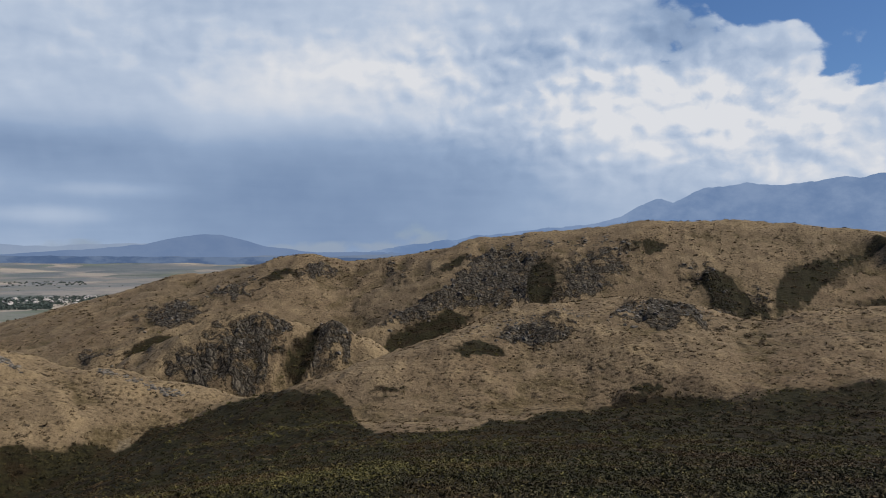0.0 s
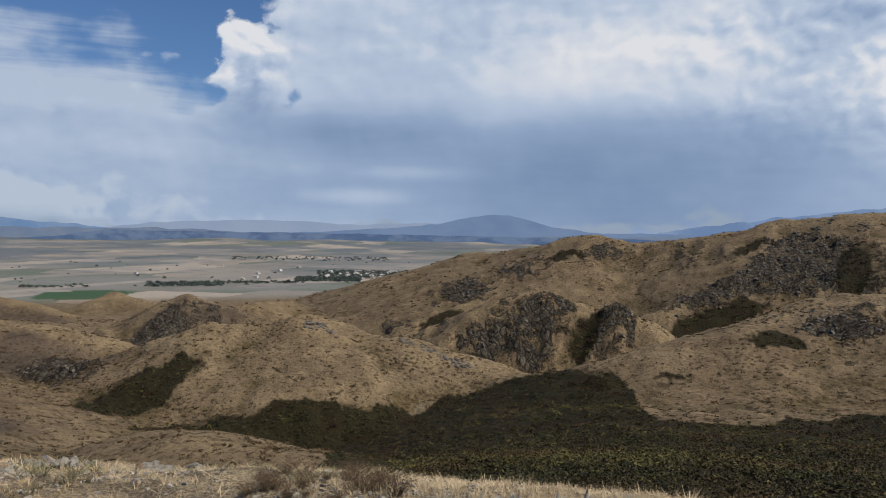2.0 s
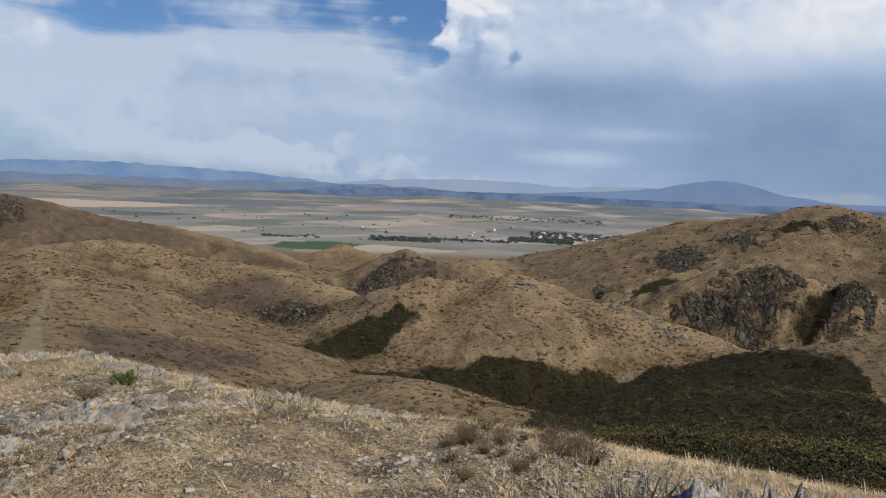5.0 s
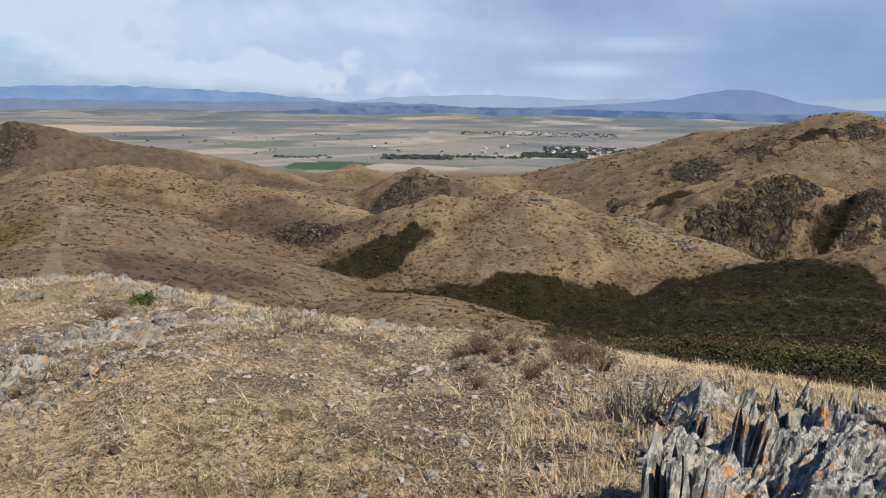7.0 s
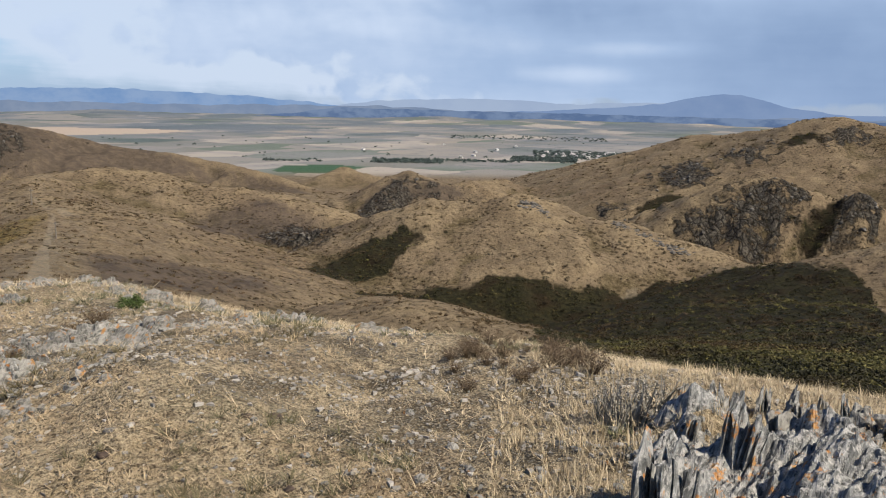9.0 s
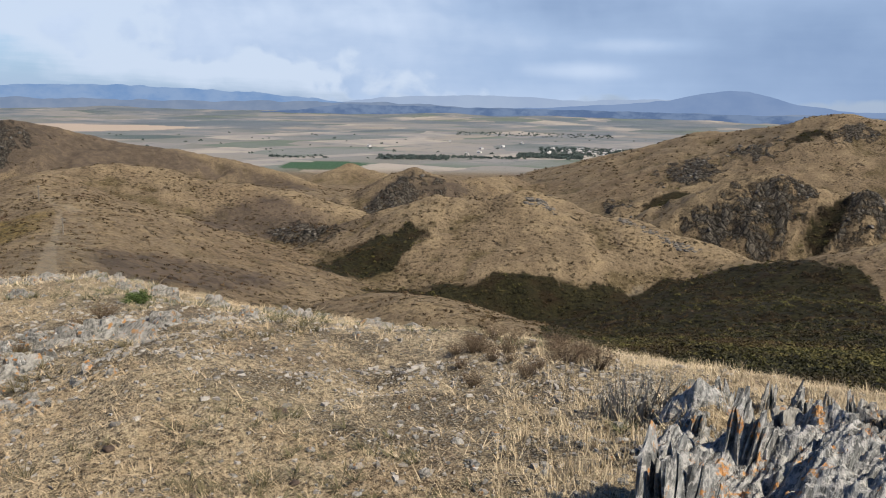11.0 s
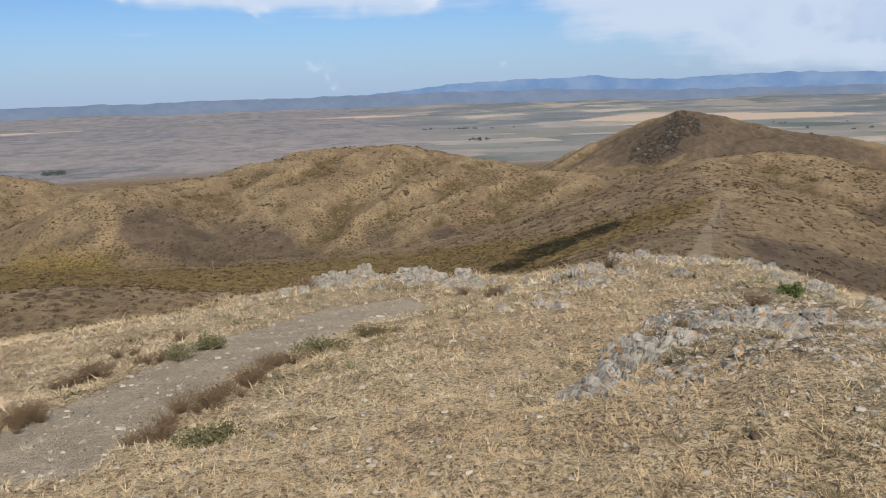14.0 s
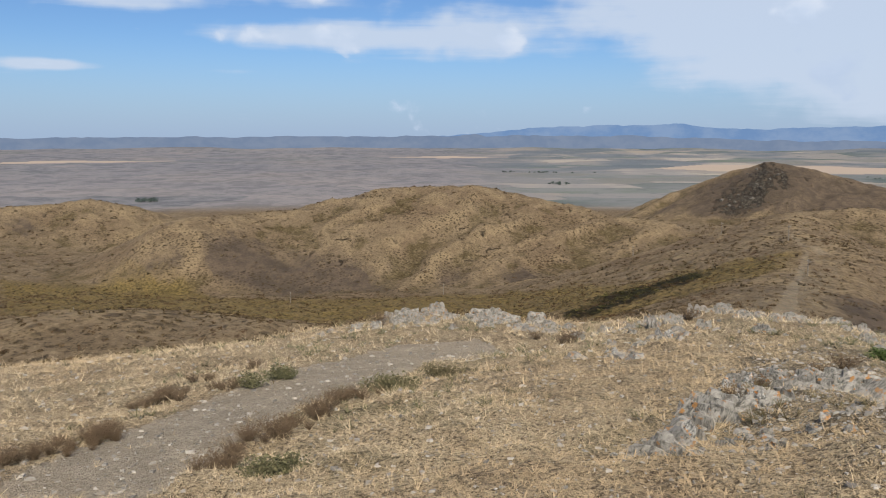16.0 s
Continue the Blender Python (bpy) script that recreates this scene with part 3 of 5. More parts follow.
def bare_height(x, y):
    """Height of the valley floors and the knoll, without the ridges."""
    r = np.maximum(np.hypot(x, y), 0.3)
    u = np.arctan2(-x, y)
    u = np.where(u < math.radians(-60), u + 2 * math.pi, u)
    q = np.stack([u.ravel(), np.log(np.maximum(r, 2.0)).ravel()], 1)
    n = len(STATION)
    out = np.empty(len(q))
    for k in range(0, len(q), 8000):
        out[k:k + 8000] = kernel(q[k:k + 8000], STATION_U) @ WEIGHT[:n] + WEIGHT[n] + q[k:k + 8000] @ WEIGHT[n + 1:]
    return (out * (r.ravel() + 8)).reshape(x.shape)

# patches of cover as outlines on the plan, in metres
PATCH = {"shrub": [], "rock": [], "track": [], "olive": [], "pale": [], "straw": [], "green": [], "heath": []}
PATCH["track"].append([(-8.3, -4), (-8.8, -4.2), (-10.6, -4), (-12.8, -3.5), (-15.4, -2.9), (-18.9, -1.7), (-21.9, 0.3), (-22.4, 2.7), (-19.4, 3), (-18.2, 1), (-14.7, -0.4), (-12.2, -1.4), (-9.7, -1.9), (-8.4, -2.1), (-7.5, -2.1)])
PATCH["pale"].append([(-12.2, 5.7), (-15.4, 9.2), (-12.3, 9.9), (-8.4, 9.3), (-4.9, 9.2), (-3.3, 7.8), (-2.7, 7.3), (-1.6, 4.6), (-2.3, 4.2), (-3.7, 4.4), (-4.3, 4.5), (-5.4, 4.4), (-7.3, 4.6), (-7.9, 4), (-8.1, 3.8)])
PATCH["straw"].append([(-2655, 888), (-2420, 1077), (-2268, 1310), (-2252, 1577), (-2340, 1795), (-2553, 1722), (-2781, 1478), (-2920, 1180)])
PATCH["straw"].append([(-2913, -1549), (-3013, -1217), (-3250, -810), (-3245, -1311)])
PATCH["straw"].append([(-3600, 0), (-3541, 247), (-3605, 570), (-3790, 265)])
PATCH["green"].append([(-980, 898), (-920, 904), (-878, 958), (-931, 1071), (-1009, 1082), (-1051, 998)])
PATCH["shrub"].append([(-131, 148), (-132, 155), (-135, 166), (-130, 173), (-123, 178), (-117, 183), (-111, 189), (-105, 193), (-99, 198), (-92, 200), (-88, 204), (-84, 207), (-82, 206), (-84, 196), (-87, 186), (-90, 182), (-92, 175), (-96, 173), (-101, 171), (-104, 168), (-108, 166), (-112, 165), (-118, 165), (-121, 162), (-124, 159), (-127, 152)])
PATCH["shrub"].append([(-161, 154), (-170, 172), (-169, 181), (-165, 188), (-161, 193), (-158, 198), (-154, 202), (-147, 203), (-143, 188), (-143, 181), (-144, 176), (-147, 167), (-150, 164), (-153, 161), (-159, 156)])
PATCH["shrub"].append([(-81, 209), (-77, 213), (-75, 218), (-63, 212), (-55, 212), (-50, 212), (-44, 206), (-35, 194), (-30, 187), (-26, 183), (-21, 165), (-16, 145), (-11, 140), (-7, 95), (-5, 60), (-14, 58), (-25, 55), (-26, 54), (-28, 53), (-40, 73), (-43, 74), (-44, 81), (-88, 174), (-87, 184), (-85, 192), (-83, 202)])
PATCH["shrub"].append([(-80, 210), (-73, 215), (-55, 216), (-37, 201), (-30, 195), (-23, 186), (-16, 156), (-9, 136), (2, 134), (13, 157), (28, 182), (41, 184), (59, 179), (77, 178), (98, 177), (26, 47), (-97, 175), (-99, 179), (-92, 190), (-84, 204)])
PATCH["shrub"].append([(-18, 189), (-16, 194), (-11, 195), (-6, 196), (-4, 194), (-11, 191)])
PATCH["shrub"].append([(44, 187), (49, 189), (52, 185), (47, 184)])
PATCH["shrub"].append([(2, 213), (7, 226), (15, 225), (18, 221), (10, 214)])
PATCH["shrub"].append([(68, 178), (72, 181), (77, 181), (80, 180), (83, 176), (75, 173), (71, 175)])
PATCH["shrub"].append([(79, 222), (90, 229), (90, 222), (81, 219)])
PATCH["shrub"].append([(62, 517), (82, 520), (88, 490), (79, 469), (72, 454), (58, 460), (44, 467), (51, 498)])
PATCH["shrub"].append([(115, 502), (134, 506), (139, 499), (127, 486), (116, 475)])
PATCH["shrub"].append([(133, 456), (145, 463), (158, 472), (169, 466), (169, 444), (168, 421), (154, 425), (140, 427), (137, 442)])
PATCH["shrub"].append([(184, 453), (198, 464), (214, 478), (232, 488), (250, 496), (260, 493), (271, 492), (261, 474), (249, 479), (229, 469), (210, 448), (191, 428), (180, 422), (170, 419)])
PATCH["shrub"].append([(212, 433), (226, 435), (240, 435), (234, 425), (224, 424), (213, 424)])
PATCH["shrub"].append([(-37, 389), (-30, 426), (-20, 438), (-8, 447), (5, 457), (21, 448), (5, 434), (-7, 428), (-19, 419), (-27, 390)])
PATCH["shrub"].append([(-5, 509), (6, 525), (17, 537), (20, 526), (2, 500)])
PATCH["shrub"].append([(-136, 544), (-118, 551), (-112, 538), (-122, 526), (-132, 516)])
PATCH["shrub"].append([(-172, 448), (-165, 455), (-157, 462), (-122, 381), (-129, 379), (-136, 376)])
PATCH["shrub"].append([(-81, 352), (-77, 357), (-72, 365), (-64, 369), (-57, 359), (-60, 352), (-63, 346), (-75, 342)])
PATCH["shrub"].append([(-171, 444), (-161, 455), (-151, 464), (-129, 379), (-136, 376), (-143, 373)])
PATCH["shrub"].append([(-168, 37), (-172, 42), (-192, 51), (-192, 60), (-191, 69), (-193, 75), (-197, 82), (-174, 72), (-171, 61), (-158, 48), (-155, 41), (-156, 37)])
PATCH["rock"].append([(-117, 343), (-113, 354), (-106, 364), (-95, 369), (-82, 369), (-70, 374), (-69, 367), (-76, 364), (-82, 358), (-81, 351), (-80, 343), (-84, 336), (-92, 335), (-101, 337), (-109, 340)])
PATCH["rock"].append([(-65, 353), (-62, 360), (-59, 367), (-51, 370), (-44, 367), (-44, 359), (-44, 352), (-49, 348), (-55, 346), (-65, 346)])
PATCH["rock"].append([(-44, 432), (-35, 440), (-27, 454), (-15, 467), (-2, 477), (7, 493), (16, 513), (29, 543), (44, 543), (50, 524), (39, 485), (31, 460), (21, 460), (11, 461), (-1, 452), (-14, 448), (-29, 438)])
PATCH["rock"].append([(36, 536), (51, 532), (65, 530), (79, 521), (61, 492), (54, 460), (44, 464), (35, 470), (35, 499)])
PATCH["rock"].append([(97, 522), (106, 508), (115, 502), (112, 481), (109, 463), (99, 458), (88, 454), (72, 457), (85, 490)])
PATCH["rock"].append([(139, 476), (154, 481), (155, 458), (157, 440), (156, 421), (147, 422), (138, 422), (136, 443)])
PATCH["rock"].append([(168, 454), (186, 459), (175, 439), (165, 422), (156, 423)])
PATCH["rock"].append([(-188, 518), (-177, 542), (-149, 497), (-145, 473), (-154, 470), (-166, 477)])
PATCH["rock"].append([(-111, 553), (-99, 553), (-89, 561), (-74, 541), (-86, 532), (-98, 524)])
PATCH["rock"].append([(-161, 540), (-146, 554), (-131, 510), (-146, 500)])
PATCH["rock"].append([(-37, 559), (-17, 534), (-16, 502), (-36, 533)])
PATCH["rock"].append([(-211, 457), (-194, 457), (-172, 440), (-174, 431), (-187, 436), (-202, 445)])
PATCH["rock"].append([(49, 230), (56, 246), (68, 259), (74, 255), (78, 249), (75, 230), (66, 224), (57, 222), (54, 228)])
PATCH["rock"].append([(20, 242), (28, 242), (37, 246), (41, 240), (45, 234), (39, 227), (34, 224), (25, 228), (15, 229)])
PATCH["rock"].append([(-330, 374), (-337, 404), (-339, 421), (-341, 439), (-320, 443), (-305, 422), (-308, 409), (-312, 397), (-318, 387), (-317, 370)])
PATCH["rock"].append([(-813, 328), (-865, 371), (-902, 410), (-847, 417), (-805, 379), (-794, 354)])
PATCH["rock"].append([(-218, 190), (-220, 199), (-221, 207), (-211, 214), (-183, 199), (-186, 197), (-189, 194), (-193, 189), (-198, 185), (-201, 181)])
PATCH["heath"].append([(-388, -91), (-406, -87), (-417, -79), (-427, -71), (-423, -57), (-411, -42), (-396, -27), (-383, -13), (-360, -2), (-360, -17), (-359, -32), (-363, -47), (-371, -62), (-380, -77)])
PATCH["heath"].append([(-369, 24), (-390, 31), (-380, 39), (-380, 47), (-364, 45), (-368, 35)])
PATCH["heath"].append([(-368, 56), (-384, 70), (-359, 78), (-354, 68), (-355, 59)])
PATCH["heath"].append([(-388, -129), (-392, -119), (-393, -109), (-384, -104), (-372, -109), (-380, -118)])
PATCH["heath"].append([(-585, -270), (-606, -259), (-587, -236), (-573, -246)])
PATCH["heath"].append([(-878, 278), (-908, 338), (-903, 387), (-898, 412), (-893, 436), (-845, 506), (-782, 562), (-703, 598), (-617, 613), (-571, 562), (-664, 580), (-719, 554), (-728, 528), (-754, 513), (-760, 463), (-778, 421), (-776, 365), (-804, 325), (-832, 299)])
PATCH["heath"].append([(-223, 161), (-243, 182), (-249, 192), (-247, 204), (-245, 215), (-233, 219), (-225, 224), (-212, 224), (-183, 206), (-187, 202), (-192, 197), (-197, 192), (-202, 187), (-208, 181), (-213, 174), (-218, 168)])
PATCH["heath"].append([(-131, 73), (-129, 79), (-136, 92), (-132, 99), (-136, 113), (-125, 111), (-125, 117), (-116, 98), (-92, 70), (-94, 62), (-95, 55)])
PATCH["heath"].append([(28, 183), (44, 183), (59, 179), (78, 178), (98, 177), (92, 165), (85, 150), (63, 136), (51, 141), (42, 144), (33, 146), (28, 147)])
PATCH["heath"].append([(-339, 384), (-338, 408), (-341, 439), (-328, 444), (-313, 446), (-301, 456), (-297, 424), (-304, 410), (-309, 393), (-324, 389)])
PATCH["olive"].append([(-239, -114), (-388, -184), (-396, -156), (-371, -101), (-334, -56), (-317, -20), (-334, 27), (-268, 61), (-204, 69), (-248, 95), (-206, 81), (-175, 58), (-176, 40), (-177, 34), (-224, 2), (-178, -26), (-232, -63), (-246, -92)])
PATCH["olive"].append([(-53, -24), (-68, -28), (-75, -28), (-72, -23), (-61, -17), (-56, -16), (-55, -17), (-55, -20), (-54, -22), (-53, -23)])
PATCH["olive"].append([(-168, 37), (-189, 46), (-210, 55), (-207, 64), (-204, 73), (-206, 83), (-196, 88), (-188, 91), (-184, 95), (-152, 75), (-147, 64), (-153, 57), (-145, 47), (-116, 32), (-153, 38)])
PATCH["track"].append([(-84, 42), (-86, 46), (-128, 69), (-182, 100), (-185, 100), (-145, 77), (-111, 57)])
PATCH["track"].append([(-261, 133), (-208, 112), (-185, 107), (-180, 101), (-211, 111)])
PATCH["track"].append([(-84, 207), (-82, 210), (-64, 173), (-50, 147), (-50, 145), (-67, 174)])
PATCH["track"].append([(-90, 156), (-90, 172), (-86, 185), (-85, 194), (-83, 205), (-82, 204), (-83, 192), (-84, 182), (-82, 160), (-89, 157)])
PATCH["pale"].append([(-89, 44), (-91, 49), (-131, 72), (-173, 98), (-183, 99), (-152, 78), (-134, 66), (-112, 53), (-93, 42)])
PATCH["shrub"].append([(-14, 27), (-20, 42), (-40, 88), (0, 90), (48, 76), (22, 20), (8, 22), (-4, 23)])

# ---- the ground: one sheet from underfoot to the horizon ----


def inside(poly, x, y):
    """Which of the points lie inside the outline."""
    hit = np.zeros(x.shape, bool)
    px, py = np.array(poly).T
    near = np.nonzero((x > px.min()) & (x < px.max()) & (y > py.min()) & (y < py.max()))
    qx, qy = x[near], y[near]
    odd = np.zeros(qx.shape, bool)
    for k in range(len(px)):
        x0, y0, x1, y1 = px[k - 1], py[k - 1], px[k], py[k]
        cross = (y0 > qy) != (y1 > qy)
        odd ^= cross & (qx < (x1 - x0) * (qy - y0) / (y1 - y0 + 1e-9) + x0)
    hit[near] = odd
    return hit


def patch_outline(kind, x, y):
    """Cover of one kind, 0 or 1, with ragged edges."""
    r = np.hypot(x, y)
    if kind in ("straw", "green"):
        return np.max([inside(poly, x, y) for poly in PATCH[kind]], axis=0).astype(float)
    out = np.zeros(x.shape)
    cell = r * 0.03 + 0.2
    for k, much in enumerate((0.3, 0.6, 1.0, 1.5)):
        rag = np.where(r < 60, 0.02, 0.023) * r * much * (0.3 if kind == "track" else 1.0)
        wx, wy = x + rag * fbm(x / cell, y / cell, 3, 31 + k), y + rag * fbm(x / cell, y / cell, 3, 47 + k)
        if kind != "track":
            wx, wy = wx + 1.2 * rag * fbm(x / cell / 4, y / cell / 4, 2, 131), wy + 1.2 * rag * fbm(x / cell / 4, y / cell / 4, 2, 137)
        hit = np.zeros(x.shape, bool)
        for poly in PATCH[kind]:
            hit |= inside(poly, wx, wy)
        out += hit / 4
    return out


def roughness(x, y, rock, track):
    r = np.hypot(x, y)
    hill = step(40, 160, r) * (1 - step(1150, 1500, r))
    near = 1 - step(40, 120, r)
    out = near * (1 - 0.8 * track) * (0.07 * fbm(x / 1.7, y / 1.7, 4, 3) + 0.05 * fbm(x / 0.45, y / 0.45, 2, 5))
    out = out + folds(x, y) + hill * 0.35 * fbm(x / 3.5, y / 3.5, 2, 11)
    out = out + hill * rock * (2.4 * np.abs(fbm(x / 16, y / 22, 3, 13)) + 1.5 * ridged(x / 7, y / 12, 2, 15) + 0.4 * fbm(x / 2.5, y / 2.5, 2, 16))
    heap = np.exp(-((x + 0.9) ** 2 / 2.2 + (y - 5.0) ** 2 / 2.0))
    out = out + near * heap * (0.22 + 0.16 * fbm(x / 0.6, y / 0.6, 2, 25))
    bearing = np.degrees(np.arctan2(-x, y))
    breaks = step(1350, 1700, r) * (1 - step(2900, 3600, r)) * step(78, 92, bearing)
    out = out + breaks * (5.0 * ridged(x / 150, y / 150, 4, 17) + 2.0)
    out = out + step(1500, 2200, r) * 1.2 * fbm(x / 260, y / 260, 3, 19)
    out = out + step(3300, 4300, r) * (9.0 * fbm(x / 420, y / 420, 4, 21) + 4.0 * ridged(x / 300, y / 300, 3, 23))
    return out


BEARINGS = np.radians(np.concatenate([np.arange(-40, 124, 0.15), np.arange(124, 320, 3.0)]))
RINGS = np.exp(np.concatenate([np.linspace(math.log(0.4), math.log(60), 190)[:-1], np.linspace(math.log(60), math.log(1000), 330)[:-1], np.linspace(math.log(1000), math.log(4900), 110)]))
SHEET = {}                                  # height and cover on the lattice of bearings and rings


def sample(kind, x, y):
    """A value of the ground sheet at points of the plan."""
    x, y = np.asarray(x, float), np.asarray(y, float)
    grid = SHEET[kind]
    u = np.arctan2(-x, y)
    u = np.where(u < BEARINGS[0], u + 2 * math.pi, u)
    i = np.interp(u, BEARINGS, np.arange(len(BEARINGS)))
    j = np.interp(np.log(np.maximum(np.hypot(x, y), RINGS[0])), np.log(RINGS), np.arange(len(RINGS)))
    i0, j0 = np.minimum(i.astype(int), len(BEARINGS) - 2), np.minimum(j.astype(int), len(RINGS) - 2)
    fi, fj = i - i0, j - j0
    return (grid[i0, j0] * (1 - fi) + grid[i0 + 1, j0] * fi) * (1 - fj) + (grid[i0, j0 + 1] * (1 - fi) + grid[i0 + 1, j0 + 1] * fi) * fj


def land_height(x, y):
    return sample("height", x, y)


def patch(kind, x, y):
    return sample(kind, x, y)


def land_form(x, y, reach):
    """How far the ground stands proud of its surroundings (ridges above 0, gullies below), and its fall."""
    z = land_height(x, y)
    ring = [land_height(x + reach * math.cos(a), y + reach * math.sin(a)) for a in (0, math.pi / 2, math.pi, 1.5 * math.pi)]
    fall = np.hypot(ring[0] - ring[2], ring[1] - ring[3]) / (2 * reach)
    return z - sum(ring) / 4, fall


def build_ground():
    nb, nr = len(BEARINGS), len(RINGS)
    # the lines on every second bearing and ring, and between them by halves
    cb, cr = np.unique(np.append(np.arange(0, nb, 2), nb - 1)), np.unique(np.append(np.arange(0, nr, 2), nr - 1))
    b, r = np.meshgrid(BEARINGS[cb], RINGS[cr], indexing="ij")
    coarse = bare_height(-np.sin(b) * r, np.cos(b) * r)
    rows = np.stack([np.interp(np.arange(nr), cr, row) for row in coarse])
    z = np.stack([np.interp(np.arange(nb), cb, col) for col in rows.T], 1)
    b, r = np.meshgrid(BEARINGS, RINGS, indexing="ij")
    x, y = -np.sin(b) * r, np.cos(b) * r
    z = ridge_heights(x, y, z)
    cover = {k: patch_outline(k, x, y) for k in PATCH}
    z = z + roughness(x, y, cover["rock"], cover["track"])
    SHEET["height"] = z
    SHEET.update(cover)
    hill = step(50, 120, r) * (1 - step(1150, 1400, r))
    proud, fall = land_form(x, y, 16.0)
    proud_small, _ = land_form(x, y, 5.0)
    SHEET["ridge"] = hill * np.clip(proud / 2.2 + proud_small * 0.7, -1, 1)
    SHEET["fall"] = np.clip(fall, 0, 1) * hill
    co = np.stack([x, y, z], -1).reshape(-1, 3)
    i, j = np.meshgrid(np.arange(nb), np.arange(nr - 1), indexing="ij")
    k = (i + 1) % nb
    quads = np.stack([i * nr + j, i * nr + j + 1, k * nr + j + 1, k * nr + j], -1).reshape(-1, 4)
    co = np.vstack([co, [[0, 0, float(z[:, 0].mean())]]])
    mesh = bpy.data.meshes.new("ground")
    loops = np.concatenate([quads.ravel(), np.stack([np.full(nb, nb * nr), np.arange(nb) * nr, (np.arange(nb) + 1) % nb * nr], 1).ravel()])
    starts = np.concatenate([np.arange(len(quads)) * 4, len(quads) * 4 + np.arange(nb) * 3])
    mesh.vertices.add(len(co))
    mesh.vertices.foreach_set("co", co.ravel())
    mesh.loops.add(len(loops))
    mesh.loops.foreach_set("vertex_index", loops.astype(np.int32))
    mesh.polygons.add(len(starts))
    mesh.polygons.foreach_set("loop_start", starts.astype(np.int32))
    mesh.update(calc_edges=True)
    mesh.polygons.foreach_set("use_smooth", np.ones(len(starts), bool))
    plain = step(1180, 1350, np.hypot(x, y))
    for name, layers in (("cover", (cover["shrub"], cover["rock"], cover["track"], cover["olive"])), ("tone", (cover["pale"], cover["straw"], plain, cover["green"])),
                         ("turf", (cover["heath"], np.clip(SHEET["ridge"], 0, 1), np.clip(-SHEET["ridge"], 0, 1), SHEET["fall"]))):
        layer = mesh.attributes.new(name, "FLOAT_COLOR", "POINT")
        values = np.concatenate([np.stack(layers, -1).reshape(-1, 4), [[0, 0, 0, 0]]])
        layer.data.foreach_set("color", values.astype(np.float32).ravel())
    mesh.materials.append(GROUND)
    mesh.validate()
    return tagged(new("ground", mesh), "dry tan grass hills running down to a wide farmed plain", "ground", kind="structure")


ground = build_ground()

# ---- distance: hill country beyond the plain and blue ranges on the skyline ----


# Far ranges are pure emission; the distance haze is painted into their blue.
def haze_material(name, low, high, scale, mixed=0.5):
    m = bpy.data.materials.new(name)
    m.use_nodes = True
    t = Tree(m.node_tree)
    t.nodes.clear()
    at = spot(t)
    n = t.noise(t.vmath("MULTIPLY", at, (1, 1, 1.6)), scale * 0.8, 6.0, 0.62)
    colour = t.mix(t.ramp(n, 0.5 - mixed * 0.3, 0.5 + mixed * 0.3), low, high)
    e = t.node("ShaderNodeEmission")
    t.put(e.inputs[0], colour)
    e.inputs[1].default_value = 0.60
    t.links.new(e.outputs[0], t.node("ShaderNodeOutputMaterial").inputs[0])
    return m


def skyline(name, label, radius, outline, foot, mat, jag, seed, steps=400):
    """A far range: a wall with the outline's heights (bearing, degrees above the horizon), leaning back a little."""
    bs = np.linspace(outline[0][0], outline[-1][0], steps)
    key = sorted(outline)
    el = np.interp(bs, [k[0] for k in key], [k[1] for k in key])
    el = el + jag * fbm(bs / 1.3, bs * 0 + seed, 4, seed)
    verts, faces = [], []
    for k, (b, e) in enumerate(zip(bs, el)):
        c, s = math.cos(radians(b)), math.sin(radians(b))
        top = radius * math.tan(radians(float(e)))
        for r, z in ((radius - 60, foot), (radius - 25, foot + 0.6 * (top - foot)), (radius, top), (radius + 15, top - 12)):
            verts.append((-s * r, c * r, z))
        if k:
            for j in range(3):
                a = 4 * (k - 1) + j
                faces.append((a, a + 4, a + 5, a + 1))
    mesh = bpy.data.meshes.new(name)
    mesh.from_pydata(verts, [], faces)
    mesh.materials.append(mat)
    return tagged(new(name, mesh), label, "distant hills", kind="structure")


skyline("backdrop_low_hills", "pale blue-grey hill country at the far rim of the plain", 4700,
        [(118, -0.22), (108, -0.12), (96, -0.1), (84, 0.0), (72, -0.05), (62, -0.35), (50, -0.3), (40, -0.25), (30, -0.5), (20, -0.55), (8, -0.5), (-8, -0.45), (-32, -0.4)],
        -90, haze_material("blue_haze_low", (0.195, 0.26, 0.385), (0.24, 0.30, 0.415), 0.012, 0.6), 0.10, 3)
# Darker glow colours here also carry painted cloud shade.
skyline("backdrop_mid_hills", "low hills beyond the fields, haze and cloud shade painted dark blue-grey", 4500,
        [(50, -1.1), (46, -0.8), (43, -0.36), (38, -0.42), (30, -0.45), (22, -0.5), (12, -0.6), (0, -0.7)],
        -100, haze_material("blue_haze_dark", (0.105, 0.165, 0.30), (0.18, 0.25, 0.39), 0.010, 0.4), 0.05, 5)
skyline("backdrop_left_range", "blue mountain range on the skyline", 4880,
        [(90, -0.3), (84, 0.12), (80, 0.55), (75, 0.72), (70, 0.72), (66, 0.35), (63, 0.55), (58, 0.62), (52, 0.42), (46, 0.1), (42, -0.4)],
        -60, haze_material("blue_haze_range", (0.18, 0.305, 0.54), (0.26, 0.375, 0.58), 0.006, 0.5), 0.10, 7)
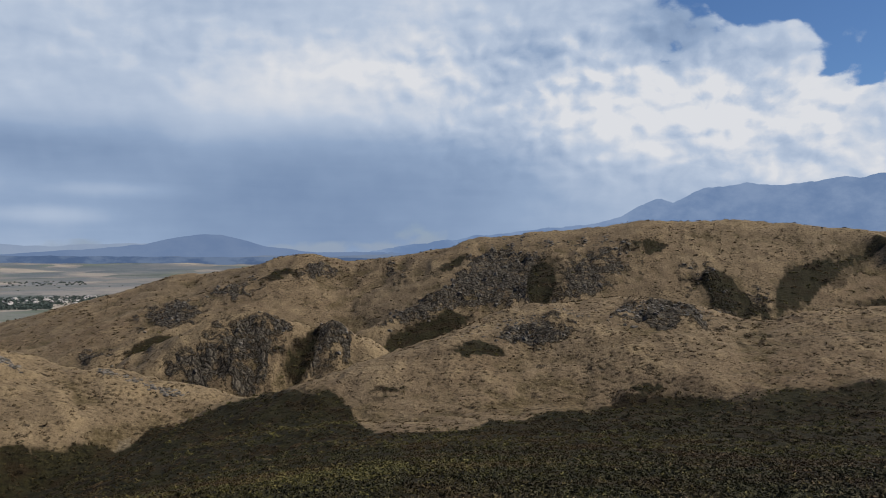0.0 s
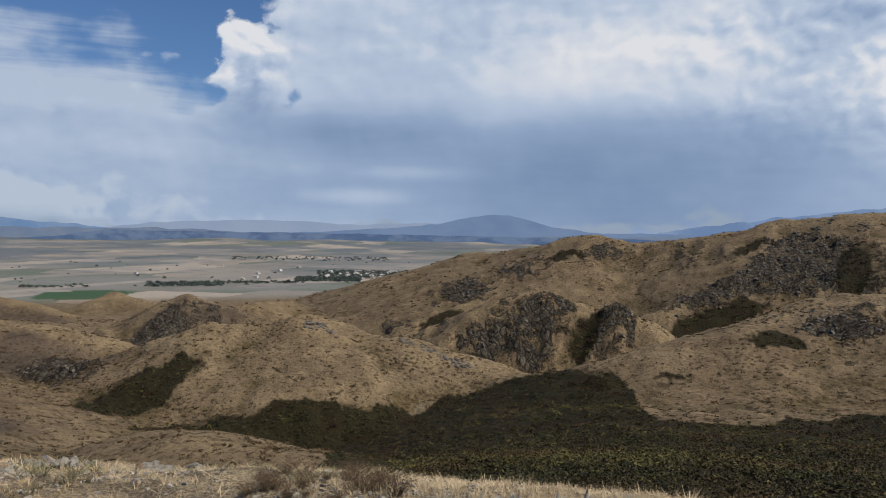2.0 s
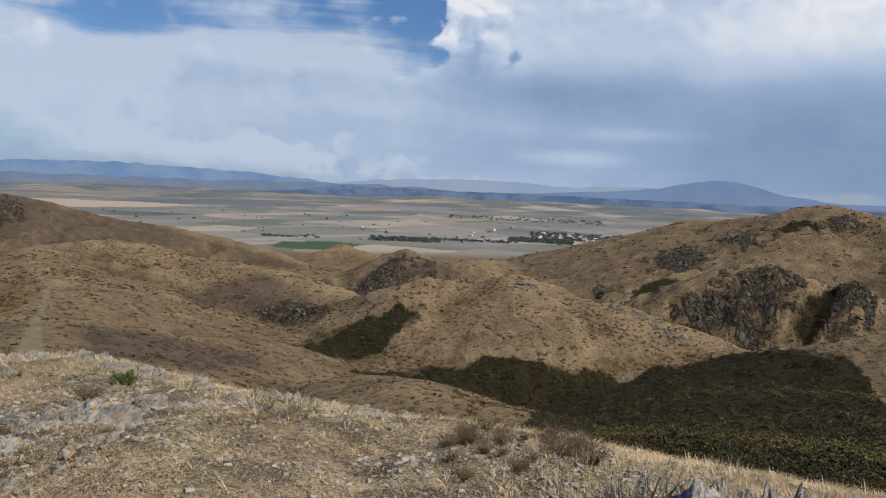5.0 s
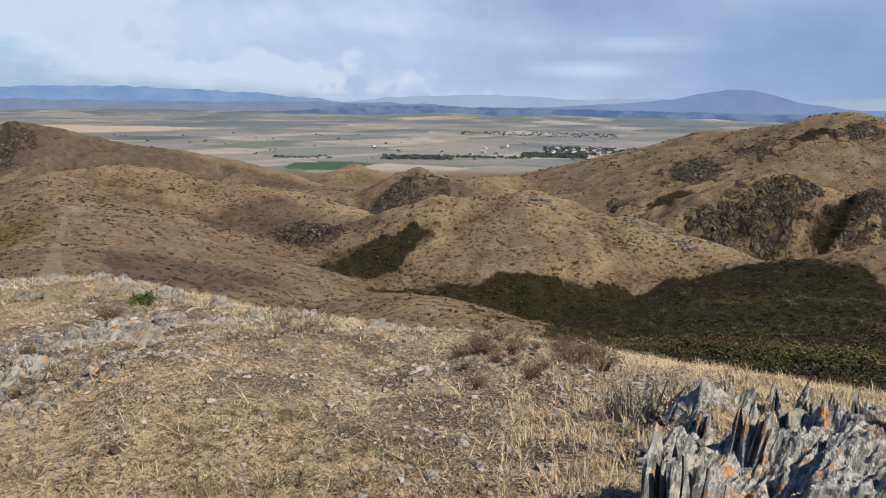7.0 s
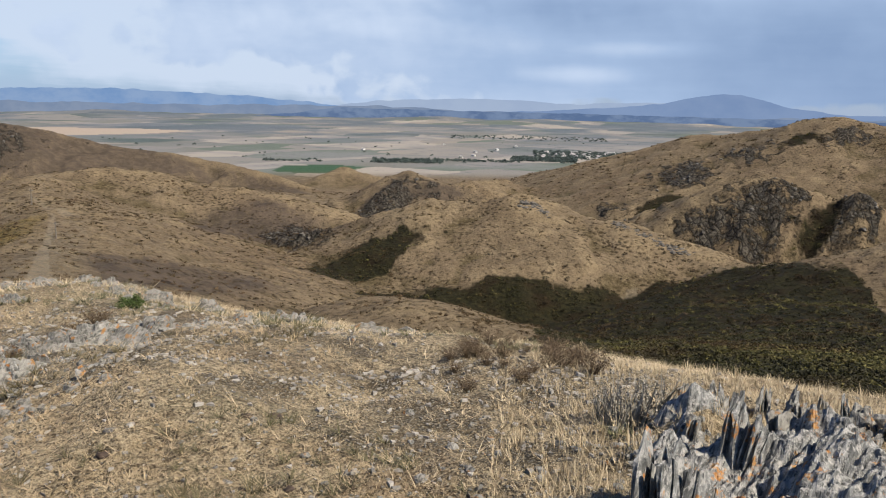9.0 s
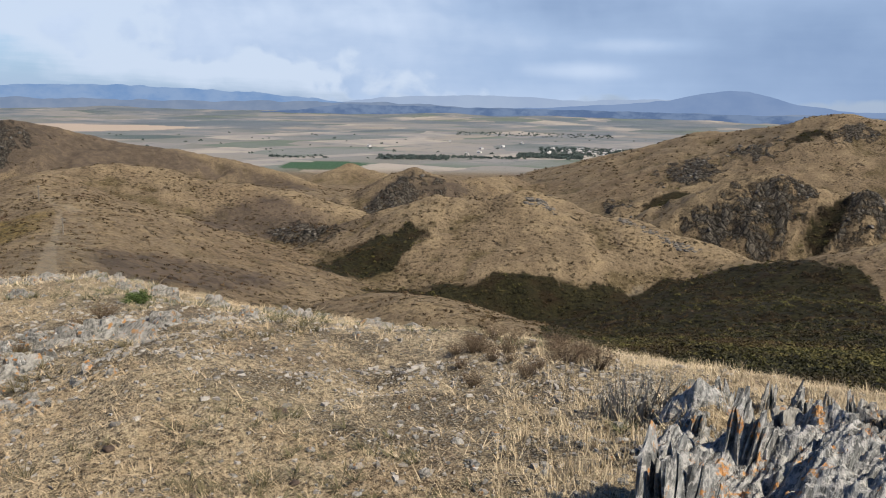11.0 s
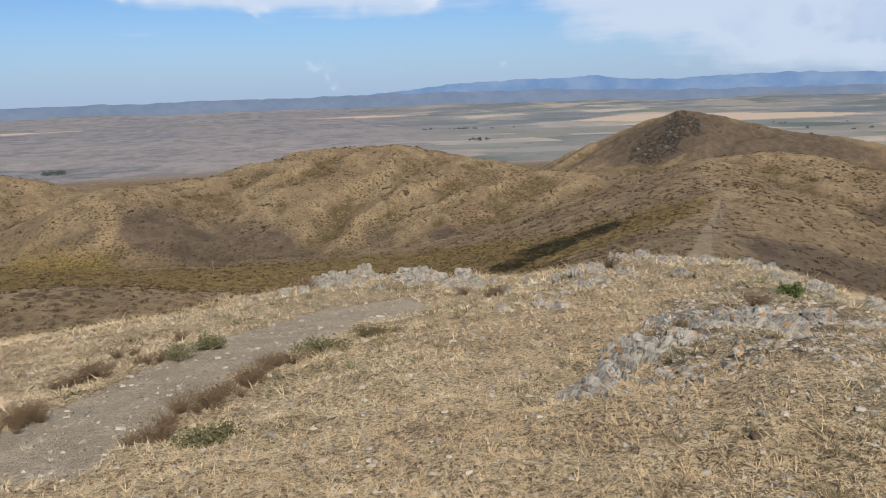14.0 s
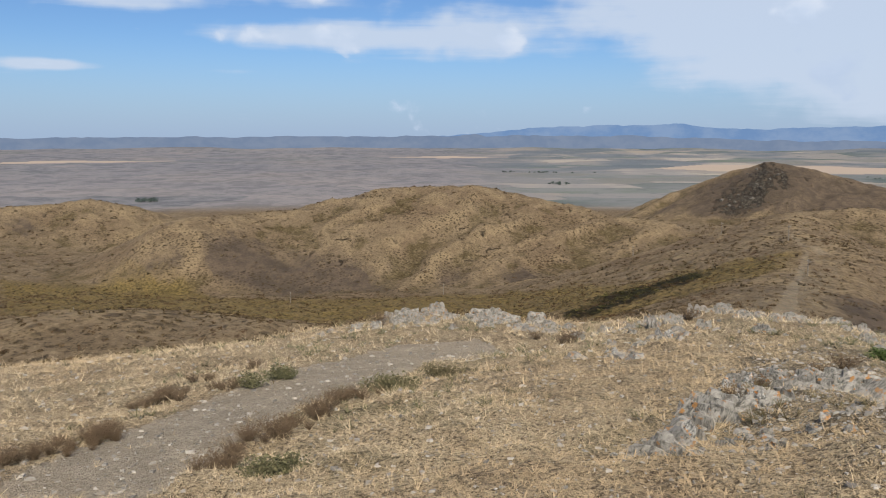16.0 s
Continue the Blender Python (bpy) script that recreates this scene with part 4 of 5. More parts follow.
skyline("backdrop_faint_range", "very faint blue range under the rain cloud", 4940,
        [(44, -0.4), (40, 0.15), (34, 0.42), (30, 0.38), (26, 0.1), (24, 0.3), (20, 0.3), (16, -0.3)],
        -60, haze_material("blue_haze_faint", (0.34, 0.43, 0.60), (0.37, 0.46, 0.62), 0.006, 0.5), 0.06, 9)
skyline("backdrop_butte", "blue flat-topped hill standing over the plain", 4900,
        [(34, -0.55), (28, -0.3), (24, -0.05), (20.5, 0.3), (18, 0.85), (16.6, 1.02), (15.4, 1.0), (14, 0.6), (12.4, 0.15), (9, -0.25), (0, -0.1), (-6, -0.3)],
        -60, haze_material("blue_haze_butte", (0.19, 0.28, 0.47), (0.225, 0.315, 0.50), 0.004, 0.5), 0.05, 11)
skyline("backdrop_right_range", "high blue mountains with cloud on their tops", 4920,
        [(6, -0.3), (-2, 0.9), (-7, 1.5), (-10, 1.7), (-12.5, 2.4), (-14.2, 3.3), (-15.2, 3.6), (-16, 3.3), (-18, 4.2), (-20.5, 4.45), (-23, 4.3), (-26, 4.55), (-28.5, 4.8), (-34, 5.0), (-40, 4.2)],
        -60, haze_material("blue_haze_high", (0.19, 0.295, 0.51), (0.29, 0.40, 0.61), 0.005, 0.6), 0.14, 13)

# ---- rock, plant and building materials ----


def island(t):
    return t.node("ShaderNodeNewGeometry").outputs["Random Per Island"]


def own_random(t):
    return t.node("ShaderNodeObjectInfo").outputs["Random"]


def slate_material():
    m, t, s = material("grey_slate")
    at = spot(t)
    grain = t.noise(t.vmath("MULTIPLY", at, (9, 2.2, 1.5)), 6.0, 6.0, 0.65)
    blot = t.noise(at, 5.0, 5.0, 0.65)
    colour = t.mix(t.ramp(grain, 0.35, 0.65), (0.060, 0.060, 0.055), (0.32, 0.31, 0.275))
    colour = t.mix(t.ramp(blot, 0.48, 0.58, 0.0, 0.5), colour, (0.46, 0.45, 0.41))
    colour = t.mix(t.ramp(t.noise(at, 11.0, 4.0, 0.6), 0.585, 0.65, 0.0, 0.9), colour, (0.36, 0.17, 0.04))
    colour = t.mix(t.ramp(own_random(t), 0.0, 1.0, 0.0, 0.35), colour, (0.20, 0.185, 0.16))
    t.put(s.inputs["Base Color"], t.vmath("MULTIPLY", colour, (0.74, 0.74, 0.74)))
    s.inputs["Roughness"].default_value = 0.82
    relief(t, s, t.math("ADD", grain, t.math("MULTIPLY", t.noise(at, 40.0, 4.0, 0.7), 0.5)), 0.9, 0.03)
    return m


def crusted_material():
    """Split slate under white and orange lichen."""
    m, t, s = material("lichened_slate")
    at = spot(t)
    c, sn = math.cos(radians(-8)), math.sin(radians(-8))
    part = t.node("ShaderNodeSeparateXYZ")
    t.put(part.inputs[0], at)
    across = t.math("ADD", t.math("MULTIPLY", part.outputs[0], c), t.math("MULTIPLY", part.outputs[1], sn))
    along = t.math("SUBTRACT", t.math("MULTIPLY", part.outputs[1], c), t.math("MULTIPLY", part.outputs[0], sn))
    leaf = t.noise(t.xyz(t.math("MULTIPLY", across, 60.0), t.math("MULTIPLY", along, 5.0), t.math("MULTIPLY", part.outputs[2], 4.0)), 1.0, 5.0, 0.6)
    blot = t.noise(at, 16.0, 6.0, 0.75)
    colour = t.mix(t.ramp(leaf, 0.35, 0.65), (0.055, 0.058, 0.056), (0.30, 0.305, 0.29))
    colour = t.mix(t.ramp(blot, 0.49, 0.58, 0.0, 0.75), colour, (0.50, 0.485, 0.45))
    colour = t.mix(t.ramp(t.noise(at, 7.0, 5.0, 0.7), 0.58, 0.64, 0.0, 0.9), colour, t.mix(t.ramp(blot, 0.4, 0.6), (0.40, 0.15, 0.025), (0.52, 0.27, 0.07)))
    t.put(s.inputs["Base Color"], t.vmath("MULTIPLY", colour, (0.80, 0.80, 0.80)))
    s.inputs["Roughness"].default_value = 0.85
    relief(t, s, t.math("ADD", leaf, t.math("MULTIPLY", blot, 0.8)), 1.0, 0.03)
    return m


def stone_material():
    m, t, s = material("stone_chips")
    at = spot(t)
    r = island(t)
    colour = t.mix(r, (0.15, 0.142, 0.128), (0.46, 0.435, 0.385))
    colour = t.mix(t.ramp(t.noise(at, 25.0, 3.0), 0.45, 0.65, 0.0, 0.5), colour, (0.24, 0.20, 0.15))
    t.put(s.inputs["Base Color"], t.vmath("MULTIPLY", colour, (0.74, 0.74, 0.74)))
    s.inputs["Roughness"].default_value = 0.85
    relief(t, s, t.noise(at, 60.0, 3.0), 0.5, 0.01)
    return m


def plant_material(name, low, high, third, gloss=0.75, through=0.25):
    m, t, s = material(name)
    at = spot(t)
    colour = t.mix(island(t), low, high)
    colour = t.mix(t.ramp(t.noise(at, 0.09, 4.0, 0.6), 0.42, 0.66, 0.0, 0.85), colour, third)
    t.put(s.inputs["Base Color"], t.vmath("MULTIPLY", colour, (0.74, 0.74, 0.74)))
    s.inputs["Roughness"].default_value = gloss
    s.inputs["Specular IOR Level"].default_value = 0.2
    s.inputs["Subsurface Weight"].default_value = 0.0
    return m


def plain_material(name, low, high, scale=3.0, rough=0.8, metal=0.0):
    m, t, s = material(name)
    n = t.noise(spot(t), scale, 5.0, 0.6)
    t.put(s.inputs["Base Color"], t.vmath("MULTIPLY", t.mix(t.ramp(n, 0.3, 0.7), low, high), (0.74, 0.74, 0.74)))
    s.inputs["Roughness"].default_value, s.inputs["Metallic"].default_value = rough, metal
    relief(t, s, n, 0.3, 0.02)
    return m


DUNG = plain_material("dry_dung", (0.035, 0.022, 0.014), (0.085, 0.055, 0.035), 20.0)
CRAG = plain_material("dark_crag_rock", (0.026, 0.025, 0.023), (0.17, 0.155, 0.132), 0.9, 0.9)
SLATE, STONE, CRUSTED = slate_material(), stone_material(), crusted_material()
SHRUB = plant_material("dark_shrub_leaf", (0.010, 0.011, 0.005), (0.058, 0.056, 0.018), (0.052, 0.031, 0.014))
OLIVE_SCRUB = plant_material("olive_scrub_leaf", (0.036, 0.035, 0.011), (0.155, 0.140, 0.040), (0.082, 0.052, 0.022))
TUSSOCK = plant_material("tussock_leaf", (0.040, 0.031, 0.015), (0.13, 0.092, 0.044), (0.085, 0.050, 0.025))
STRAW = plant_material("dry_straw", (0.27, 0.205, 0.12), (0.74, 0.62, 0.42), (0.46, 0.35, 0.21))
SAGE = plant_material("grey_green_leaf", (0.075, 0.080, 0.038), (0.17, 0.165, 0.085), (0.13, 0.10, 0.055))
RUSSET = plant_material("russet_twig", (0.075, 0.054, 0.034), (0.20, 0.145, 0.090), (0.14, 0.095, 0.055))
GREEN = plant_material("fresh_green_leaf", (0.035, 0.058, 0.014), (0.095, 0.135, 0.035), (0.05, 0.075, 0.02))
PALE_TWIG = plant_material("bleached_twig", (0.20, 0.185, 0.15), (0.46, 0.43, 0.36), (0.28, 0.25, 0.20))
TREE_LEAF = plant_material("far_tree_leaf", (0.050, 0.072, 0.070), (0.095, 0.125, 0.110), (0.08, 0.11, 0.10))
TIMBER = plain_material("grey_timber", (0.14, 0.12, 0.10), (0.27, 0.24, 0.20))
STEEL = plain_material("galvanised_steel", (0.30, 0.31, 0.32), (0.42, 0.43, 0.44), 5.0, 0.5, 0.6)
WALL = plain_material("house_wall", (0.55, 0.53, 0.50), (0.74, 0.72, 0.68), 0.4)
ROOF = plain_material("house_roof", (0.34, 0.33, 0.33), (0.50, 0.49, 0.47), 0.5, 0.6)


# ---- helpers for meshes ----


def mesh_of(name, co, tris, mat, smooth=False):
    mesh = bpy.data.meshes.new(name)
    tris = np.asarray(tris, np.int32)
    mesh.vertices.add(len(co))
    mesh.vertices.foreach_set("co", np.asarray(co, np.float32).ravel())
    mesh.loops.add(tris.size)
    mesh.loops.foreach_set("vertex_index", tris.ravel())
    mesh.polygons.add(len(tris))
    mesh.polygons.foreach_set("loop_start", np.arange(0, tris.size, 3, dtype=np.int32))
    mesh.update(calc_edges=True)
    mesh.polygons.foreach_set("use_smooth", np.full(len(tris), smooth))
    mesh.materials.append(mat)
    return mesh


def part(name, bm, mat, parent, label=""):
    mesh = bpy.data.meshes.new(name)
    bm.to_mesh(mesh)
    bm.free()
    mesh.materials.append(mat)
    ob = new(name, mesh)
    ob.parent = parent
    return tagged(ob, label)


def ball(level=1):
    bm = bmesh.new()
    bmesh.ops.create_icosphere(bm, subdivisions=level, radius=1.0)
    co = np.array([v.co for v in bm.verts])
    tris = np.array([[v.index for v in f.verts] for f in bm.faces])
    bm.free()
    return co, tris


def scattered(name, label, category, shapes, places, sizes, turns, mat, squash=1.0, smooth=False):
    """Many small copies of a few shapes, joined into one mesh. sizes: (n, 3)."""
    cos, faces, base = [], [], 0
    which = np.arange(len(places)) % len(shapes)
    for k, (co, tris) in enumerate(shapes):
        pick = which == k
        n = int(pick.sum())
        if not n:
            continue
        c, s = np.cos(turns[pick])[:, None], np.sin(turns[pick])[:, None]
        p = co[None] * sizes[pick][:, None, :]
        out = np.stack([p[..., 0] * c - p[..., 1] * s, p[..., 0] * s + p[..., 1] * c, p[..., 2] * squash], -1) + places[pick][:, None, :]
        cos.append(out.reshape(-1, 3))
        faces.append((tris[None] + (np.arange(n) * len(co))[:, None, None]).reshape(-1, 3) + base)
        base += n * len(co)
    return tagged(new(name, mesh_of(name, np.concatenate(cos), np.concatenate(faces), mat, smooth)), label, category, kind="stuff")


def polar(n, near, far, b0, b1, rng):
    b = np.radians(rng.uniform(b0, b1, n))
    r = np.exp(rng.uniform(math.log(near), math.log(far), n))
    return -np.sin(b) * r, np.cos(b) * r


def on_ground(x, y):
    return np.stack([x, y, land_height(x, y)], -1)


def spot_at(bearing, metres):
    b = radians(bearing)
    return -math.sin(b) * metres, math.cos(b) * metres

# ---- slate outcrops round the lookout ----


def slate_mesh(seed, wide, thick, high, sheets=2, jag=0.35):
    """An upright slab of slate: split sheets with ragged tops and broken sides. Strike along local y, foot at z = 0."""
    rng = np.random.default_rng(seed)
    nx, nz = 6, 5
    cos, tris, base = [], [], 0
    for s in range(sheets):
        t = thick / sheets * rng.uniform(0.6, 1.15)
        off = (s - (sheets - 1) / 2) * thick / sheets * 1.35
        w, h = wide * rng.uniform(0.65, 1.05), high * (1.0 if s == 0 else rng.uniform(0.55, 0.95))
        shift = rng.uniform(-0.15, 0.15) * wide
        peak = rng.uniform(-0.3, 0.3)
        top = 1 - jag * np.abs(np.linspace(-1, 1, nx + 1) - peak) ** 2 * rng.uniform(0.3, 1.0) - rng.uniform(0, jag * 0.9, nx + 1)
        lean = rng.uniform(-0.12, 0.12)
        grid = np.zeros((2, nx + 1, nz + 1, 3))
        for side in range(2):
            for i in range(nx + 1):
                for j in range(nz + 1):
                    f = j / nz
                    narrow = 1 - 0.25 * f * f
                    y = (i / nx - 0.5) * w * narrow + shift + rng.normal(0, 0.03) * w
                    z = f * h * max(0.25, top[i]) - 0.18 * high * (1 - f)
                    edge = 0.45 if i in (0, nx) or j == nz else 1.0
                    x = off + (side - 0.5) * t * edge + rng.normal(0, 0.14) * t + lean * z
                    grid[side, i, j] = x, y, z
        idx = np.arange(grid[..., 0].size).reshape(2, nx + 1, nz + 1) + base
        for i in range(nx):
            for j in range(nz):
                for side in range(2):
                    a, b, c, d = idx[side, i, j], idx[side, i + 1, j], idx[side, i + 1, j + 1], idx[side, i, j + 1]
                    tris += [(a, c, b), (a, d, c)] if side == 0 else [(a, b, c), (a, c, d)]
        for i in range(nx):
            a, b, c, d = idx[0, i, nz], idx[0, i + 1, nz], idx[1, i + 1, nz], idx[1, i, nz]
            tris += [(a, c, b), (a, d, c)]
        for j in range(nz):
            for i, flip in ((0, False), (nx, True)):
                a, b, c, d = idx[0, i, j], idx[1, i, j], idx[1, i, j + 1], idx[0, i, j + 1]
                tris += [(a, c, d), (a, b, c)] if not flip else [(a, c, b), (a, d, c)]
        cos.append(grid.reshape(-1, 3))
        base += grid[..., 0].size
    return mesh_of("slate_slab", np.concatenate(cos), tris, SLATE)


def boulder_mesh(seed, flat=0.6, level=2):
    """A broken, blocky stone, about 1 across."""
    rng = np.random.default_rng(seed)
    co, tris = ball(level)
    for _ in range(9):                                           # cleave it with planes
        n = rng.normal(size=3)
        n /= np.linalg.norm(n)
        d = rng.uniform(0.45, 0.8)
        over = np.maximum(co @ n - d, 0)
        co = co - over[:, None] * n
    co = co * np.array([1.0, 0.75, flat]) * 0.6 + rng.normal(0, 0.018, co.shape)
    return mesh_of("stone", co, tris, SLATE)


TALL = [slate_mesh(100 + k, 0.62, 0.24, 1.0, 4, 0.30) for k in range(6)]
LOW = [slate_mesh(200 + k, 1.0, 0.40, 0.68, 3, 0.20) for k in range(8)]
GRIT = [boulder_mesh(350 + k, 0.6, 1) for k in range(8)]
BLOCK = [boulder_mesh(300 + k, 0.55 + 0.05 * k) for k in range(8)]
for _m in TALL:
    _m.materials[0] = CRUSTED
ROCKS = random.Random(11)


def set_rock(mesh, x, y, size, sink, strike, lean, label, group, name="slate_rock"):
    z = float(land_height(np.array([x]), np.array([y]))[0])
    ob = new(name, mesh)
    ob.matrix_world = pose(x, y, z - sink * size, ROCKS.uniform(-8, 8), lean, strike) @ Matrix.Diagonal((size, size * ROCKS.uniform(0.8, 1.2), size, 1))
    return tagged(ob, label, "rock", group)


# the tall slabs beside the trail, grey with orange lichen: bearing, metres, height, lean
for _b, _d, _h, _l in ((16.9, 4.27, 0.78, -3), (16.0, 4.35, 0.69, 4), (12.8, 5.19, 0.58, 2), (11.8, 5.14, 0.43, 6), (14.4, 6.53, 0.32, -4), (15.5, 6.3, 0.26, 3), (11.8, 6.49, 0.33, 5), (9.9, 6.47, 0.32, 10), (6.5, 6.11, 0.28, -8), (14.2, 4.55, 0.42, -6), (8.0, 5.18, 0.28, 8)):
    _x, _y = spot_at(_b, _d)
    set_rock(TALL[ROCKS.randrange(6)], _x, _y, _h, 0.1, -8 + ROCKS.uniform(-14, 14), _l, "tall grey slate slab on edge with orange lichen", "slate slabs beside the trail", "slate_slab")


def rock_mass(name, label, b0, b1, d0, d1, lift):
    """A hump of upturned slate: thin leaves on edge, broken off at uneven heights, with clefts between them."""
    nb, nd = 330, 170
    b, d = np.meshgrid(np.radians(np.linspace(b0, b1, nb)), np.linspace(d0, d1, nd), indexing="ij")
    x, y = -np.sin(b) * d, np.cos(b) * d
    c, sn = math.cos(radians(-8)), math.sin(radians(-8))
    u, v = x * c + y * sn + 0.05 * fbm(x / 0.5, y / 0.5, 2, 91), y * c - x * sn
    leaf = value_noise(u / 0.075, v / 0.30, 92)
    leaf = np.floor(leaf * 5) / 5 * 0.6 + leaf * 0.4
    fine = value_noise(u / 0.028, v / 0.16, 93)
    block = fbm(x / 0.55, y / 0.55, 3, 94)
    edge = step(0, 0.16, (b - b.min()) / (b.max() - b.min())) * (1 - step(0.84, 1.0, (b - b.min()) / (b.max() - b.min()))) * step(0, 0.2, (d - d0) / (d1 - d0)) * (1 - step(0.75, 1.0, (d - d0) / (d1 - d0)))
    rise = lift * (0.35 + 0.65 * np.clip(block + 0.35, 0, 1)) + 0.075 * leaf * np.clip(block + 0.5, 0.15, 1) + 0.045 * fine + 0.05 * ridged(x / 0.3, y / 0.3, 2, 97) + 0.02 * fbm(x / 0.06, y / 0.06, 2, 95)
    z = land_height(x, y) - 0.10 + edge * rise + 0.03 * fbm(x / 0.2, y / 0.2, 2, 96)
    i, j = np.meshgrid(np.arange(nb - 1), np.arange(nd - 1), indexing="ij")
    p = i * nd + j
    tris = np.concatenate([np.stack([p, p + 1, p + nd + 1], -1).reshape(-1, 3), np.stack([p, p + nd + 1, p + nd], -1).reshape(-1, 3)])
    return tagged(new(name, mesh_of(name, np.stack([x, y, z], -1).reshape(-1, 3), tris[:, ::-1], CRUSTED)), label, "rock outcrop")


rock_mass("slate_outcrop", "broken grey slate outcrop crusted with white and orange lichen", -16, 22, 3.1, 6.6, 0.21)
# broken rock heaped round them
for _k in range(46):
    _x, _y = spot_at(ROCKS.uniform(-12, 22), 3.6 + 3.0 * ROCKS.random() ** 0.8)
    set_rock(LOW[ROCKS.randrange(8)] if ROCKS.random() < 0.6 else GRIT[ROCKS.randrange(8)], _x, _y, ROCKS.uniform(0.10, 0.24), -0.3, -8 + ROCKS.uniform(-25, 25), ROCKS.uniform(-20, 25), "weathered grey slate rock with pale and orange lichen", "broken slate beside the trail")


def outcrop(line, count, spread, small, large, label, group, upright=0.7):
    """Rocks along a line of (bearing, metres)."""
    pts = [spot_at(*p) for p in line]
    for _ in range(count):
        f = ROCKS.random() * (len(pts) - 1)
        k = int(f)
        (x0, y0), (x1, y1) = pts[k], pts[k + 1]
        x, y = x0 + (f - k) * (x1 - x0) + ROCKS.gauss(0, spread), y0 + (f - k) * (y1 - y0) + ROCKS.gauss(0, spread)
        size = small + (large - small) * ROCKS.random() ** 2
        if ROCKS.random() < upright * 0.22:
            set_rock(TALL[ROCKS.randrange(6)], x, y, size * 0.85, 0.2, -30 + ROCKS.uniform(-20, 20), ROCKS.uniform(-28, 12), label, group)
        elif ROCKS.random() < upright:
            set_rock(LOW[ROCKS.randrange(8)], x, y, size, 0.22, -30 + ROCKS.uniform(-25, 25), ROCKS.uniform(-25, 20), label, group)
        else:
            set_rock(BLOCK[ROCKS.randrange(8)], x, y, size, 0.15, ROCKS.uniform(0, 360), ROCKS.uniform(-20, 20), label, group)


outcrop([(70.4, 7.5), (68.9, 8.2), (67.7, 9.1), (66.4, 9.8), (64.6, 10.1), (63.0, 10.2), (61.3, 10.4)], 46, 0.10, 0.26, 0.60, "blocky grey slate standing out of dry turf", "slate row on the knoll", 0.6)
outcrop([(65.4, 11.1), (63.6, 11.4), (62.1, 11.7), (59.7, 11.0), (58.4, 11.4), (56.5, 12.1), (53.5, 11.8)], 52, 0.16, 0.26, 0.62, "blocky grey slate standing out of dry turf", "slate row on the knoll", 0.6)
outcrop([(67.5, 7.9), (64.3, 7.9), (63.3, 8.5), (61.2, 8.4), (59.9, 8.8), (58.3, 8.4)], 30, 0.22, 0.08, 0.26, "loose grey slate piece lying on dry turf", "slate row on the knoll", 0.3)
outcrop([(60.2, 9.6), (56, 9.2), (53.5, 9.8), (50, 12.5), (46, 13.5)], 34, 0.5, 0.10, 0.32, "loose grey slate piece lying on dry turf", "slate row on the knoll", 0.4)
outcrop([(74.5, 15), (72.9, 15.9), (71.4, 17.9), (69.1, 19.1), (66.5, 18.4), (63, 18.5)], 46, 0.4, 0.18, 0.6, "pale weathered slate below the brow of the knoll", "slate below the brow", 0.4)
_x, _y = spot_at(56.2, 10.8)
set_rock(LOW[3], _x, _y, 0.62, 0.15, -55, -35, "broad tilted plate of grey slate", "slate row on the knoll", "slate_slab")
for _k in range(60):
    _x, _y = spot_at(ROCKS.uniform(28, 70), math.exp(ROCKS.uniform(math.log(3.2), math.log(12))))
    set_rock(BLOCK[ROCKS.randrange(8)], _x, _y, ROCKS.uniform(0.05, 0.15), 0.1, ROCKS.uniform(0, 360), ROCKS.uniform(-15, 15), "loose grey stone lying on the stony turf", "loose stones", "stone")

_rng = np.random.default_rng(5)


# dry horse dung on the turf
for _b, _d, _s in ((48.1, 6.35, 0.11), (57.7, 6.05, 0.10), (51.0, 4.9, 0.09), (46.2, 6.6, 0.16), (44.8, 5.0, 0.08)):
    _x, _y = spot_at(_b, _d)
    _z = float(land_height(np.array([_x]), np.array([_y]))[0])
    _co, _tr = ball(2)
    _m = mesh_of("dung_heap", _co * (1 + _rng.uniform(-0.25, 0.25, (len(_co), 1))) * np.array([0.5, 0.42, 0.26]), _tr, DUNG, True)
    _ob = new("dung_heap", _m)
    _ob.matrix_world = pose(_x, _y, _z + 0.03 * _s, 0, 0, ROCKS.uniform(0, 360)) @ Matrix.Scale(_s, 4)
    tagged(_ob, "small dark brown heap of dry dung on the turf", "dung", "dung heaps")


def shape_of(mesh):
    co = np.empty(len(mesh.vertices) * 3, np.float32)
    tris = np.empty(len(mesh.polygons) * 3, np.int32)
    mesh.vertices.foreach_get("co", co)
    mesh.loops.foreach_get("vertex_index", tris)
    return co.reshape(-1, 3).astype(float), tris.reshape(-1, 3)


def rubble(name, label, line, count, spread, small, large, shapes, sink=0.15):
    """Uncounted broken rock along a line of (bearing, metres)."""
    pts = np.array([spot_at(*p) for p in line])
    f = _rng.random(count) * (len(pts) - 1)
    k = f.astype(int)
    xy = pts[k] + (f - k)[:, None] * (pts[k + 1] - pts[k]) + _rng.normal(0, spread, (count, 2))
    s = small + (large - small) * _rng.random(count) ** 2.5
    place = on_ground(xy[:, 0], xy[:, 1]) - np.stack([0 * s, 0 * s, sink * s], -1)
    return scattered(name, label, "rocks", shapes, place, np.stack([s, s, s * _rng.uniform(0.6, 1.1, count)], -1), _rng.normal(0, 0.4, count), SLATE)


_SHAPES = [shape_of(m) for m in LOW[:5] + BLOCK]
_BITS = [shape_of(m) for m in GRIT]
rubble("track_outcrop", "pale grey weathered rocks of the outcrop by the track", [(92, 27), (88, 28.5), (84, 28.5), (80.5, 26), (77.5, 24.5)], 150, 0.9, 0.18, 0.95, _SHAPES)
